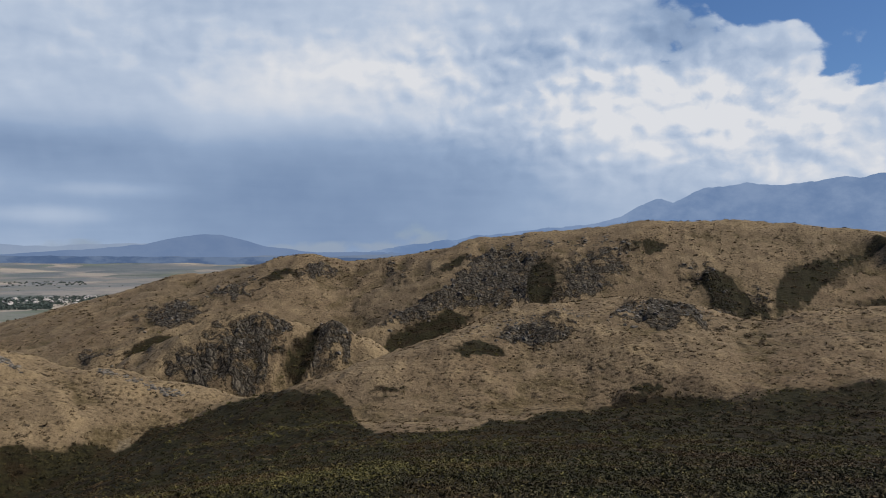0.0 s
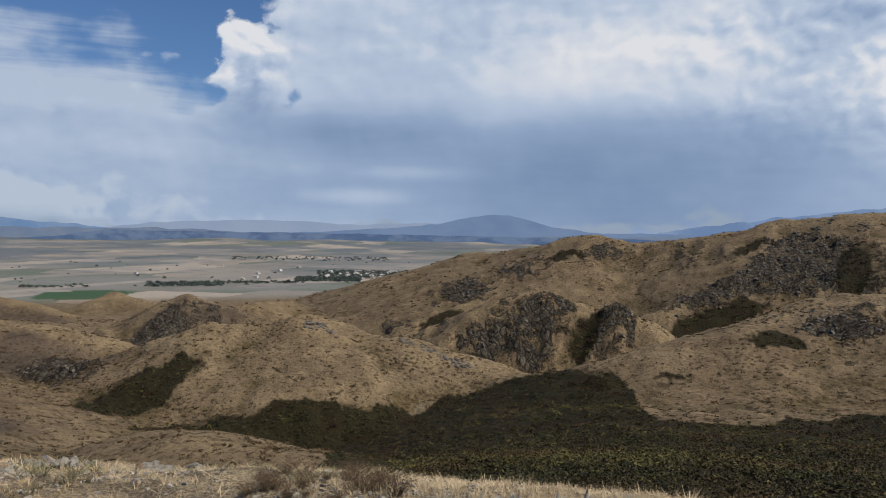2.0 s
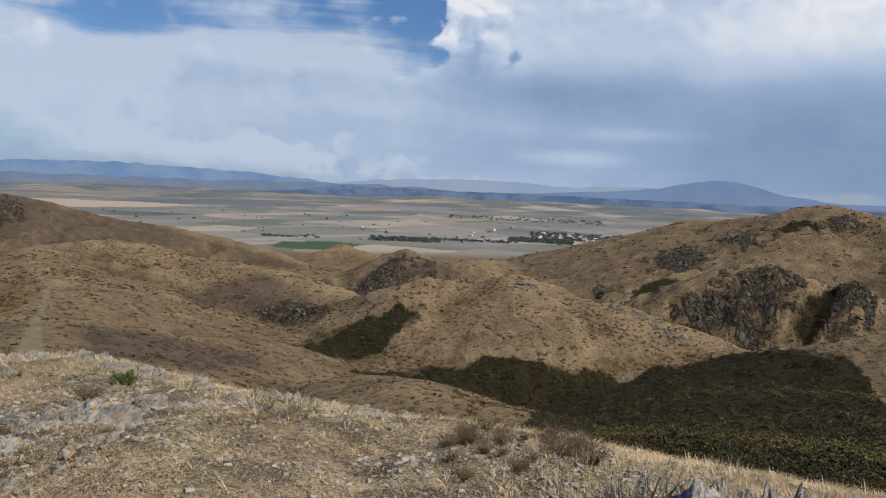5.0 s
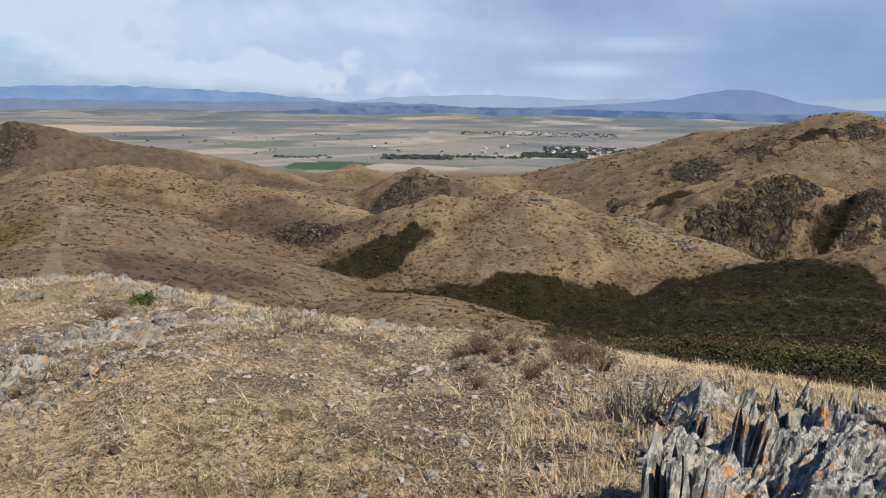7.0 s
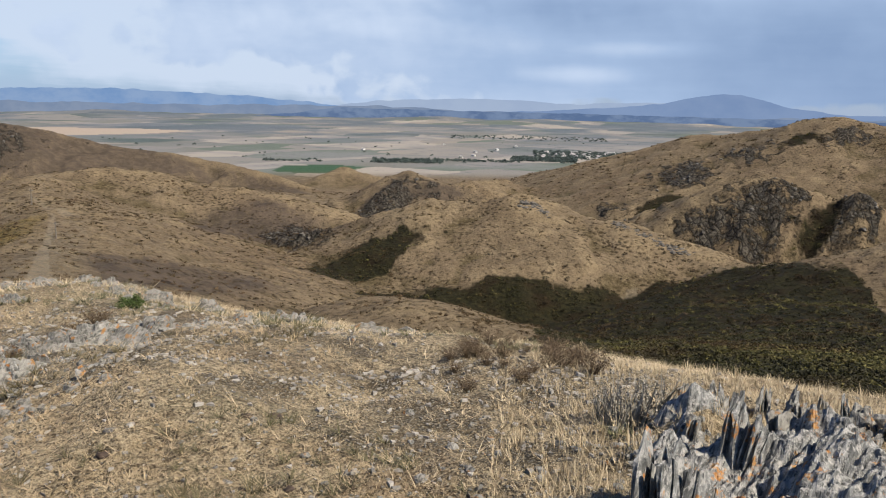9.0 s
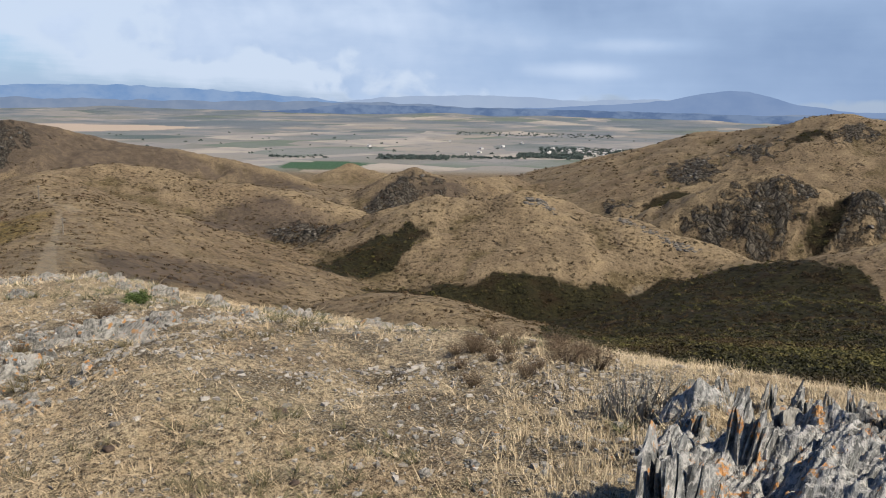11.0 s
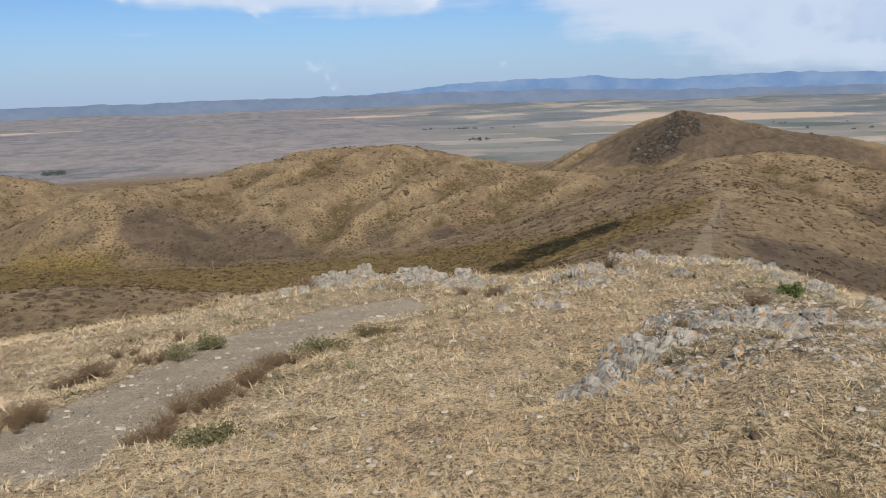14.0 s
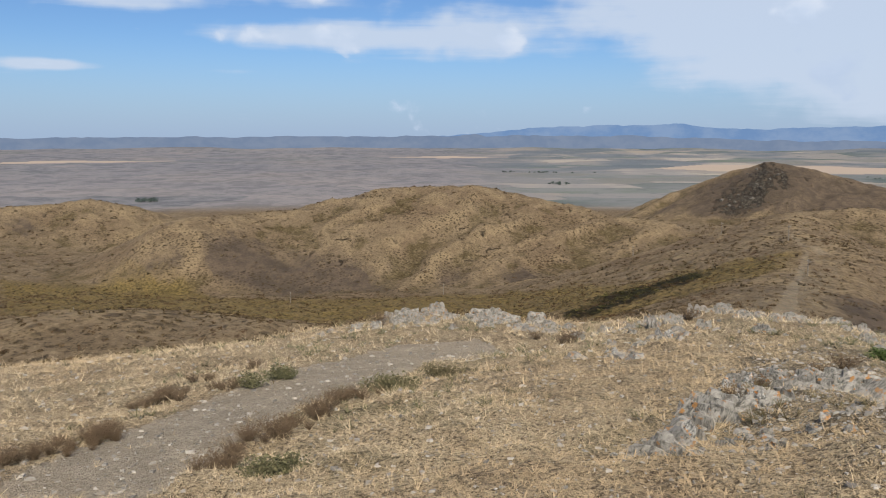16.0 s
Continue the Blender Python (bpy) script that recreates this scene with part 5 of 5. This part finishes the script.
rubble("brow_outcrop", "pale grey weathered rocks along the brow of the knoll", [(75, 21), (71, 22.5), (67, 23), (62, 22.5), (57.5, 19.5), (52, 16.5), (47, 15.5), (42, 14.5), (36, 12.5)], 260, 0.6, 0.12, 0.7, _SHAPES)
rubble("bank_stones", "pale stones on the bank of the track", [(114, 23), (104, 25), (98, 26.5), (93, 27.5)], 70, 0.5, 0.08, 0.35, _BITS)
rubble("slate_rubble", "broken grey slate rubble with pale lichen", [(24, 5.4), (18, 4.6), (10, 4.8), (2, 5.0), (-10, 5.2)], 700, 0.8, 0.03, 0.10, _BITS, -0.2)
rubble("slate_litter", "small slate pieces lying round the outcrop row", [(70, 8.2), (66, 9.2), (60, 10.2), (54, 10.6), (50, 9)], 420, 0.6, 0.03, 0.13, _BITS, 0.05)

# crags on the hills: broken faces and ledges of dark rock
_x, _y = polar(90000, 90, 1000, -31, 117, _rng)
_keep = _rng.random(len(_x)) < (patch("rock", _x, _y) - 0.2) * 0.75 * step(0.40, 0.62, 0.5 + 0.5 * fbm(_x / 14, _y / 14, 3, 63))
_x, _y = _x[_keep][:7500], _y[_keep][:7500]
_s = _rng.uniform(0.4, 1.0, len(_x)) ** 1.6 * (0.5 + 0.0058 * np.hypot(_x, _y))
scattered("crags", "dark jointed crags breaking through the hillsides", "rock", [shape_of(m) for m in GRIT], on_ground(_x, _y), np.stack([_s, _s * 1.3, _s * _rng.uniform(0.8, 1.9, len(_x))], -1), _rng.normal(0.3, 0.5, len(_x)), CRAG)


def ledge(name, label, line, count, spread, small, large):
    ob = rubble(name, label, line, count, spread, small, large, _BITS, 0.1)
    ob.data.materials[0] = CRAG


ledge("knob_ledge", "dark rock rib along the crest of the near hill", [(29.8, 261.5), (28.9, 261.5), (27.7, 255.6)], 60, 1.0, 0.8, 3.4)
ledge("spur_ledge", "dark rock rib running down the near hill", [(23.1, 257.8), (21.7, 254.9), (19.7, 249.9), (18.0, 247.8)], 170, 1.3, 0.7, 2.8)
ledge("plateau_ledge", "low dark rock ledge on the grassy shoulder", [(-12.2, 235.5), (-13.5, 247.1), (-15.6, 263.7), (-17.6, 260.7), (-18.0, 250.6)], 150, 3.5, 0.6, 2.8)
ledge("shoulder_ledge", "scattered dark rocks at the edge of the grassy shoulder", [(-1.8, 230.8), (-5.4, 238.1), (-7.8, 247.1), (-10.6, 238.1)], 150, 4.0, 0.5, 2.2)
ledge("brow_ledge", "dark rock brow under the skyline", [(-3.0, 541.7), (-5.8, 538.7), (-8.2, 531.1), (-10.6, 531.1), (-12.9, 519.2)], 130, 6.0, 1.2, 5.0)

# stone chips on the stony soil


def chip_shapes(count, flat):
    """Flat angular chips: a five-sided top, a wider foot and the sides between."""
    out = []
    for _ in range(count):
        a = np.sort(_rng.uniform(0, 6.28, 5))
        r = _rng.uniform(0.6, 1.1, 5)
        foot = np.stack([np.cos(a) * r, np.sin(a) * r * 0.7, np.full(5, -0.3 * flat)], -1)
        top = foot * np.array([0.85, 0.85, 0]) + np.stack([np.zeros(5), np.zeros(5), flat * _rng.uniform(0.6, 1.1, 5)], -1)
        tris = [(5, 6, 7), (5, 7, 8), (5, 8, 9)]
        for k in range(5):
            m = (k + 1) % 5
            tris += [(k, m, 5 + m), (k, 5 + m, 5 + k)]
        out.append((np.vstack([foot, top]), np.array(tris)))
    return out


_x, _y = polar(130000, 2.3, 34, -8, 116, _rng)
_p, _t = patch("pale", _x, _y), patch("track", _x, _y)
_keep = _rng.random(len(_x)) < 0.08 + 0.5 * _p * step(0.32, 0.62, 0.5 + 0.5 * fbm(_x / 1.1, _y / 1.1, 3, 61)) + 0.05 * _t
_x, _y = _x[_keep], _y[_keep]
_s = (0.010 + 0.035 * _rng.random(len(_x)) ** 3) * (0.7 + 0.09 * np.hypot(_x, _y))
scattered("stone_chips", "small grey slate chips strewn over stony soil", "gravel", chip_shapes(8, 0.35), on_ground(_x, _y) + np.array([0, 0, 0.006]), np.stack([_s] * 3, -1), _rng.uniform(0, 6.3, len(_x)), STONE)

# ---- plants ----


def leaf_shapes(count, leaves, rng, leaf=0.5, upright=0.0):
    """Loose clouds of small leaf sprays, three-cornered, thickest near the outside."""
    out = []
    for _ in range(count):
        co, tris = [], []
        for _ in range(leaves):
            d = rng.normal(size=3)
            d[2] = abs(d[2])
            d = d / np.linalg.norm(d) * rng.uniform(0.45, 1.0)
            u, v = rng.normal(size=3), rng.normal(size=3)
            u[2] += upright * 2
            u, v = u / np.linalg.norm(u) * leaf, v / np.linalg.norm(v) * leaf * 0.7
            k = len(co)
            co += [d - u * 0.5 - v * 0.5, d - u * 0.5 + v * 0.5, d + u * 0.6]
            tris.append((k, k + 1, k + 2))
        out.append((np.array(co), np.array(tris)))
    return out


def spray_shapes(count, blades, rng, lean=0.5, width=0.05, bend=0.3):
    """Tufts of thin pointed blades."""
    out = []
    for _ in range(count):
        co, tris = [], []
        for _ in range(blades):
            a, l = rng.uniform(0, 6.28), lean * rng.random() ** 0.7
            h = rng.uniform(0.5, 1.0)
            dx, dy = math.cos(a), math.sin(a)
            foot = np.array([dx, dy, 0]) * rng.uniform(0, 0.25)
            side = np.array([-dy, dx, 0]) * width
            tip = foot + np.array([dx * (l + bend * l), dy * (l + bend * l), h])
            k = len(co)
            co += [foot - side, foot + side, tip]
            tris.append((k, k + 1, k + 2))
        out.append((np.array(co), np.array(tris)))
    return out


_rng = np.random.default_rng(21)
# dark scrub that fills the hollows
_x, _y = polar(150000, 20, 720, -31, 116, _rng)
_keep = _rng.random(len(_x)) < (patch("shrub", _x, _y) * 1.2 - 0.1) * (1.0 - 0.9 * patch("track", _x, _y))
_x, _y = _x[_keep][:27000], _y[_keep][:27000]
_r = np.hypot(_x, _y)
_s = _rng.uniform(0.5, 1.25, len(_x)) * (0.22 + 0.0024 * _r)
_pale = _rng.random(len(_x)) < 0.12 + 0.55 * np.clip(np.sin(_x * 0.045 + 1.3 * np.sin(_y * 0.06)) * np.sin(_y * 0.07 + _x * 0.02) * 2.0 - 0.3, 0, 1)
for _name, _text, _pick, _skin in (("scrub", "dense dark olive and russet scrub filling the hollows", ~_pale, SHRUB), ("pale_scrub", "lighter olive-brown scrub mixed into the dark thicket", _pale, OLIVE_SCRUB)):
    _px, _py, _ps = _x[_pick], _y[_pick], _s[_pick]
    scattered(_name, _text, "scrub", leaf_shapes(12, 20, _rng, 0.55), on_ground(_px, _py), np.stack([_ps * _rng.uniform(0.9, 1.5, len(_px)), _ps, _ps * _rng.uniform(0.6, 1.0, len(_px))], -1), _rng.uniform(0, 6.3, len(_px)), _skin)
# tussocks that dot the slopes
_x, _y = polar(110000, 30, 900, -31, 117, _rng)
_d = 0.28 + 0.55 * step(0.42, 0.66, 0.5 + 0.5 * fbm(_x / 40, _y / 40, 3, 71)) + 0.35 * patch("olive", _x, _y) - 0.7 * patch("track", _x, _y) - 0.6 * patch("shrub", _x, _y)
_keep = _rng.random(len(_x)) < _d
_x, _y = _x[_keep][:46000], _y[_keep][:46000]
_r = np.hypot(_x, _y)
_s = _rng.uniform(0.35, 1.0, len(_x)) ** 1.5 * (0.25 + 0.0024 * _r)
_small = leaf_shapes(12, 10, _rng, 0.85, 0.6)
scattered("tussocks", "brown and olive tussocks dotting the dry slopes", "tussock", _small, on_ground(_x, _y), np.stack([_s * _rng.uniform(0.8, 1.6, len(_x)), _s, _s * 0.7], -1), _rng.uniform(0, 6.3, len(_x)), TUSSOCK)
# dry grass on the knoll
_x, _y = polar(76000, 2.2, 42, -31, 117, _rng)
_keep = _rng.random(len(_x)) < 0.95 - 0.55 * patch("pale", _x, _y) - 0.93 * patch("track", _x, _y)
_x, _y = _x[_keep], _y[_keep]
_r = np.hypot(_x, _y)
_s = _rng.uniform(0.5, 1.2, len(_x)) * (0.022 + 0.005 * _r)
_s = _s * np.where(_rng.random(len(_x)) < 0.04, 1.8, 1.0)
scattered("dry_grass", "short dry straw-coloured grass on the knoll", "grass", spray_shapes(10, 6, _rng, 1.3, 0.03, 0.4), on_ground(_x, _y), np.stack([_s * 1.3, _s * 1.3, _s], -1), _rng.uniform(0, 6.3, len(_x)), STRAW)
_x, _y = polar(2600, 3.6, 9.5, -30, 30, _rng)
_s = _rng.uniform(0.5, 1.2, len(_x)) * 0.13
scattered("rim_grass", "taller straw grass round the slate rocks", "grass", spray_shapes(8, 9, _rng, 0.55, 0.02, 0.5), on_ground(_x, _y), np.stack([_s, _s, _s * 1.2], -1), _rng.uniform(0, 6.3, len(_x)), STRAW)
# grey-green herb tufts among the stones
_x, _y = polar(9000, 3.0, 30, 20, 112, _rng)
_keep = _rng.random(len(_x)) < (0.30 + 0.35 * patch("pale", _x, _y)) * step(0.45, 0.7, 0.5 + 0.5 * fbm(_x / 2.5, _y / 2.5, 2, 81)) * (1 - patch("track", _x, _y))
_x, _y = _x[_keep], _y[_keep]
_s = _rng.uniform(0.5, 1.2, len(_x)) * (0.07 + 0.007 * np.hypot(_x, _y))
scattered("herb_tufts", "low olive herb tufts among the stones", "herb", spray_shapes(6, 22, _rng, 1.1, 0.03, 0.3), on_ground(_x, _y), np.stack([_s * 1.2, _s * 1.2, _s * 0.8], -1), _rng.uniform(0, 6.3, len(_x)), SAGE)


def bush_mesh(seed, mat, stems=60, leaves=7, spread=0.8, leaf=0.05, round_top=True, stem=0.008):
    """A bush of unit height: thin stems fanning from the foot with small leaves up their length."""
    rng = np.random.default_rng(seed)
    co, tris = [], []
    for _ in range(stems):
        a, l = rng.uniform(0, 6.28), spread * rng.random() ** 0.6
        h = (1 - 0.55 * (l / spread) ** 2 if round_top else 1.0) * rng.uniform(0.6, 1.0)
        foot = np.array([rng.normal(0, 0.08), rng.normal(0, 0.08), -0.04])
        tip = np.array([math.cos(a) * l, math.sin(a) * l, h])
        side = np.cross(tip - foot, rng.normal(size=3))
        side = side / np.linalg.norm(side) * stem
        k = len(co)
        co += [foot - side, foot + side, tip]
        tris.append((k, k + 1, k + 2))
        for _ in range(leaves):
            f = rng.uniform(0.3, 1.0)
            p = foot + (tip - foot) * f + rng.normal(0, 0.03, 3)
            u, v = rng.normal(size=3), rng.normal(size=3)
            u, v = u / np.linalg.norm(u) * leaf, v / np.linalg.norm(v) * leaf * 0.45
            k = len(co)
            co += [p, p + u * 0.5 + v, p + u, p + u * 0.5 - v]
            tris += [(k, k + 1, k + 2), (k, k + 2, k + 3)]
    return mesh_of("bush", np.array(co), tris, mat)


SAGE_BUSH = [bush_mesh(400 + k, SAGE, 90, 9, 0.95, 0.10) for k in range(4)]
RUSSET_BUSH = [bush_mesh(420 + k, RUSSET, 110, 5, 0.8, 0.06, False) for k in range(4)]
GREEN_BUSH = [bush_mesh(440, GREEN, 120, 12, 0.8, 0.11)]
PALE_BUSH = [bush_mesh(450 + k, PALE_TWIG, 24, 16, 0.42, 0.035, False, 0.022) for k in range(3)]
PLANT = random.Random(17)


def set_bush(name, meshes, bearing, metres, size, label, category, group=""):
    x, y = spot_at(bearing, metres)
    z = float(land_height(np.array([x]), np.array([y]))[0])
    ob = new(name, meshes[PLANT.randrange(len(meshes))])
    ob.matrix_world = pose(x, y, z, 0, 0, PLANT.uniform(0, 360)) @ Matrix.Diagonal((size * PLANT.uniform(0.9, 1.25), size, size * PLANT.uniform(0.75, 1.0), 1))
    return tagged(ob, label, category, group)


set_bush("green_bush", GREEN_BUSH, 56.4, 15.4, 0.34, "small bright green bush among pale rocks", "bush")
# bushes along the track
for _b, _d, _s in ((90.2, 13.8, 0.46), (88.9, 13.7, 0.42), (86.3, 15.5, 0.40), (85.5, 15.6, 0.32), (97.8, 16.3, 0.40), (97.0, 16.3, 0.34), (98.9, 8.2, 0.30), (97.7, 8.4, 0.32), (96.7, 8.4, 0.27), (99.6, 15.6, 0.40)):
    set_bush("sage_bush", SAGE_BUSH, _b, _d, _s, "rounded grey-green bush at the edge of the track", "bush", "bushes along the track")
for _b0, _b1, _d0, _d1, _n in ((102.3, 95.5, 8.8, 11.1, 18), (95.5, 91.0, 11.1, 13.4, 14), (116, 108.3, 10.2, 12.1, 22), (107.5, 100, 15.4, 15.6, 18), (104, 99, 17.5, 19, 6)):
    for _k in range(_n):
        _f = PLANT.random()
        set_bush("russet_bush", RUSSET_BUSH, _b0 + _f * (_b1 - _b0) + PLANT.gauss(0, 0.5), _d0 + _f * (_d1 - _d0) + PLANT.gauss(0, 0.28), PLANT.uniform(0.13, 0.36), "dry russet-brown twiggy bush beside the track", "bush", "russet bushes along the track")
for _b, _d, _s in ((76.5, 19.5, 0.5), (77.2, 20, 0.35), (58.5, 13.5, 0.4), (63.5, 11.2, 0.25), (65.2, 10.2, 0.3), (59.8, 12.2, 0.3), (68.5, 22, 0.5), (90.5, 27, 0.7), (79, 22, 0.4)):
    set_bush("russet_bush", RUSSET_BUSH, _b, _d, _s, "dry dark twiggy bush among the rocks", "bush", "dry bushes on the knoll")
for _b, _d, _s in ((19.9, 6.3, 0.58), (21.2, 6.2, 0.52), (22.4, 6.4, 0.42), (18.8, 6.4, 0.5)):
    set_bush("bleached_bush", PALE_BUSH, _b, _d, _s, "bleached pale twiggy bush at the rim of the rocks", "bush", "bleached bushes")
for _k in range(30):
    set_bush("heather_bush", RUSSET_BUSH, PLANT.uniform(23, 34), PLANT.uniform(7.5, 10.5), PLANT.uniform(0.15, 0.3), "low pinkish-brown heathery bush on the slope", "bush", "heathery bushes")

# ---- power line in the valley ----


def beam(bm, a, b, r0, r1, sides=6):
    a, b = Vector(a), Vector(b)
    m = Matrix.Translation((a + b) / 2) @ (b - a).to_track_quat("Z", "Y").to_matrix().to_4x4()
    bmesh.ops.create_cone(bm, cap_ends=True, segments=sides, radius1=r0, radius2=r1, depth=(b - a).length, matrix=m)


def power_pole(x, y, high, turn, braced):
    z = float(land_height(np.array([x]), np.array([y]))[0]) - 0.15
    pole = tagged(new("power_pole"), "weathered timber power pole with a crossarm" + (" and a raking brace" if braced else ""), "power pole", "poles of the power line")
    pole.matrix_world = pose(x, y, z, 0, 0, turn)
    bm = bmesh.new()
    beam(bm, (0, 0, 0), (0, 0, high), 0.15, 0.10, 8)
    part("post", bm, TIMBER, pole)
    bm = bmesh.new()
    bmesh.ops.create_cube(bm, size=1, matrix=Matrix.Translation((0, 0.12, high - 0.5)) @ Matrix.Diagonal((1.8, 0.1, 0.12, 1)))
    part("crossarm", bm, TIMBER, pole)
    for k in (-0.8, 0.0, 0.8):
        bm = bmesh.new()
        beam(bm, (k, 0.12, high - 0.44), (k, 0.12, high - 0.24), 0.05, 0.035)
        part("insulator", bm, STEEL, pole, "small grey insulator")
    if braced:
        bm = bmesh.new()
        beam(bm, (1.3, 0, 0), (0.05, 0, high * 0.85), 0.12, 0.10)
        part("brace", bm, TIMBER, pole)


for _b, _d, _h, _t, _r in ((111.2, 246, 4.6, 20, False), (97.0, 291, 4.6, 15, False), (86.0, 330, 5.0, 10, False), (72.6, 345, 6.6, 5, True), (66.8, 302, 4.8, 0, False), (62.6, 242, 4.6, -5, False), (61.3, 166, 3.6, -5, False)):
    power_pole(*spot_at(_b, _d), _h, _t, _r)

# ---- village and tree belts on the plain ----
_rng = np.random.default_rng(33)
_tx, _ty = [], []


def belt(b0, b1, r0, r1, n):
    b = np.radians(_rng.uniform(min(b0, b1), max(b0, b1), n))
    r = _rng.uniform(r0, r1, n)
    _tx.append(-np.sin(b) * r)
    _ty.append(np.cos(b) * r)


for _row in ((40.5, 35.5, 1530, 1640, 230), (36, 30, 1600, 1650, 90), (30.5, 26, 1660, 1800, 420), (29, 21.5, 1760, 2080, 620), (35, 24, 2640, 2900, 160),
             (79, 77, 1860, 1930, 20), (107, 105.6, 1410, 1470, 26), (82, 75, 2420, 2470, 26), (48, 44, 1540, 1600, 30), (60, 20, 1500, 2600, 60)):
    belt(*_row)
_x, _y = np.concatenate(_tx), np.concatenate(_ty)
_s = _rng.uniform(1.8, 4.6, len(_x))
scattered("far_trees", "dark green tree belts and groves on the plain", "trees", leaf_shapes(10, 22, _rng, 0.8), on_ground(_x, _y) + np.stack([0 * _s, 0 * _s, 0.35 * _s], -1), np.stack([_s * 1.25, _s, _s * 0.95], -1), _rng.uniform(0, 6.3, len(_x)), TREE_LEAF)

_HOUSE = tagged(new("house"), "small pale village house with a pitched roof", "house", "houses of the village")
_bm = bmesh.new()
bmesh.ops.create_cube(_bm, size=1, matrix=Matrix.Translation((0, 0, 1.6)) @ Matrix.Diagonal((9, 6.5, 3.6, 1)))
part("wall", _bm, WALL, _HOUSE)
_bm = bmesh.new()
_v = [_bm.verts.new(c) for c in ((-5, -3.8, 3.3), (5, -3.8, 3.3), (5, 3.8, 3.3), (-5, 3.8, 3.3), (-5, 0, 5.6), (5, 0, 5.6))]
for _f in ((0, 1, 5, 4), (2, 3, 4, 5), (0, 4, 3), (1, 2, 5), (3, 2, 1, 0)):
    _bm.faces.new([_v[k] for k in _f])
part("roof", _bm, ROOF, _HOUSE)
_bm = bmesh.new()
bmesh.ops.create_cube(_bm, size=1, matrix=Matrix.Translation((2.2, 0.8, 5.4)) @ Matrix.Diagonal((0.7, 0.7, 1.5, 1)))
part("chimney", _bm, WALL, _HOUSE)
_first = True
for _k in range(46):
    _b, _d = PLANT.uniform(21.5, 28.5), PLANT.uniform(1780, 2060)
    if _k > 38:
        _b, _d = PLANT.uniform(29, 42), PLANT.uniform(1700, 2300)
    _px, _py = spot_at(_b, _d)
    _m = pose(_px, _py, float(land_height(np.array([_px]), np.array([_py]))[0]) - 0.3, 0, 0, PLANT.uniform(0, 180))
    if _first:
        _HOUSE.matrix_world, _first = _m, False
    else:
        copy_thing(_HOUSE, _m)
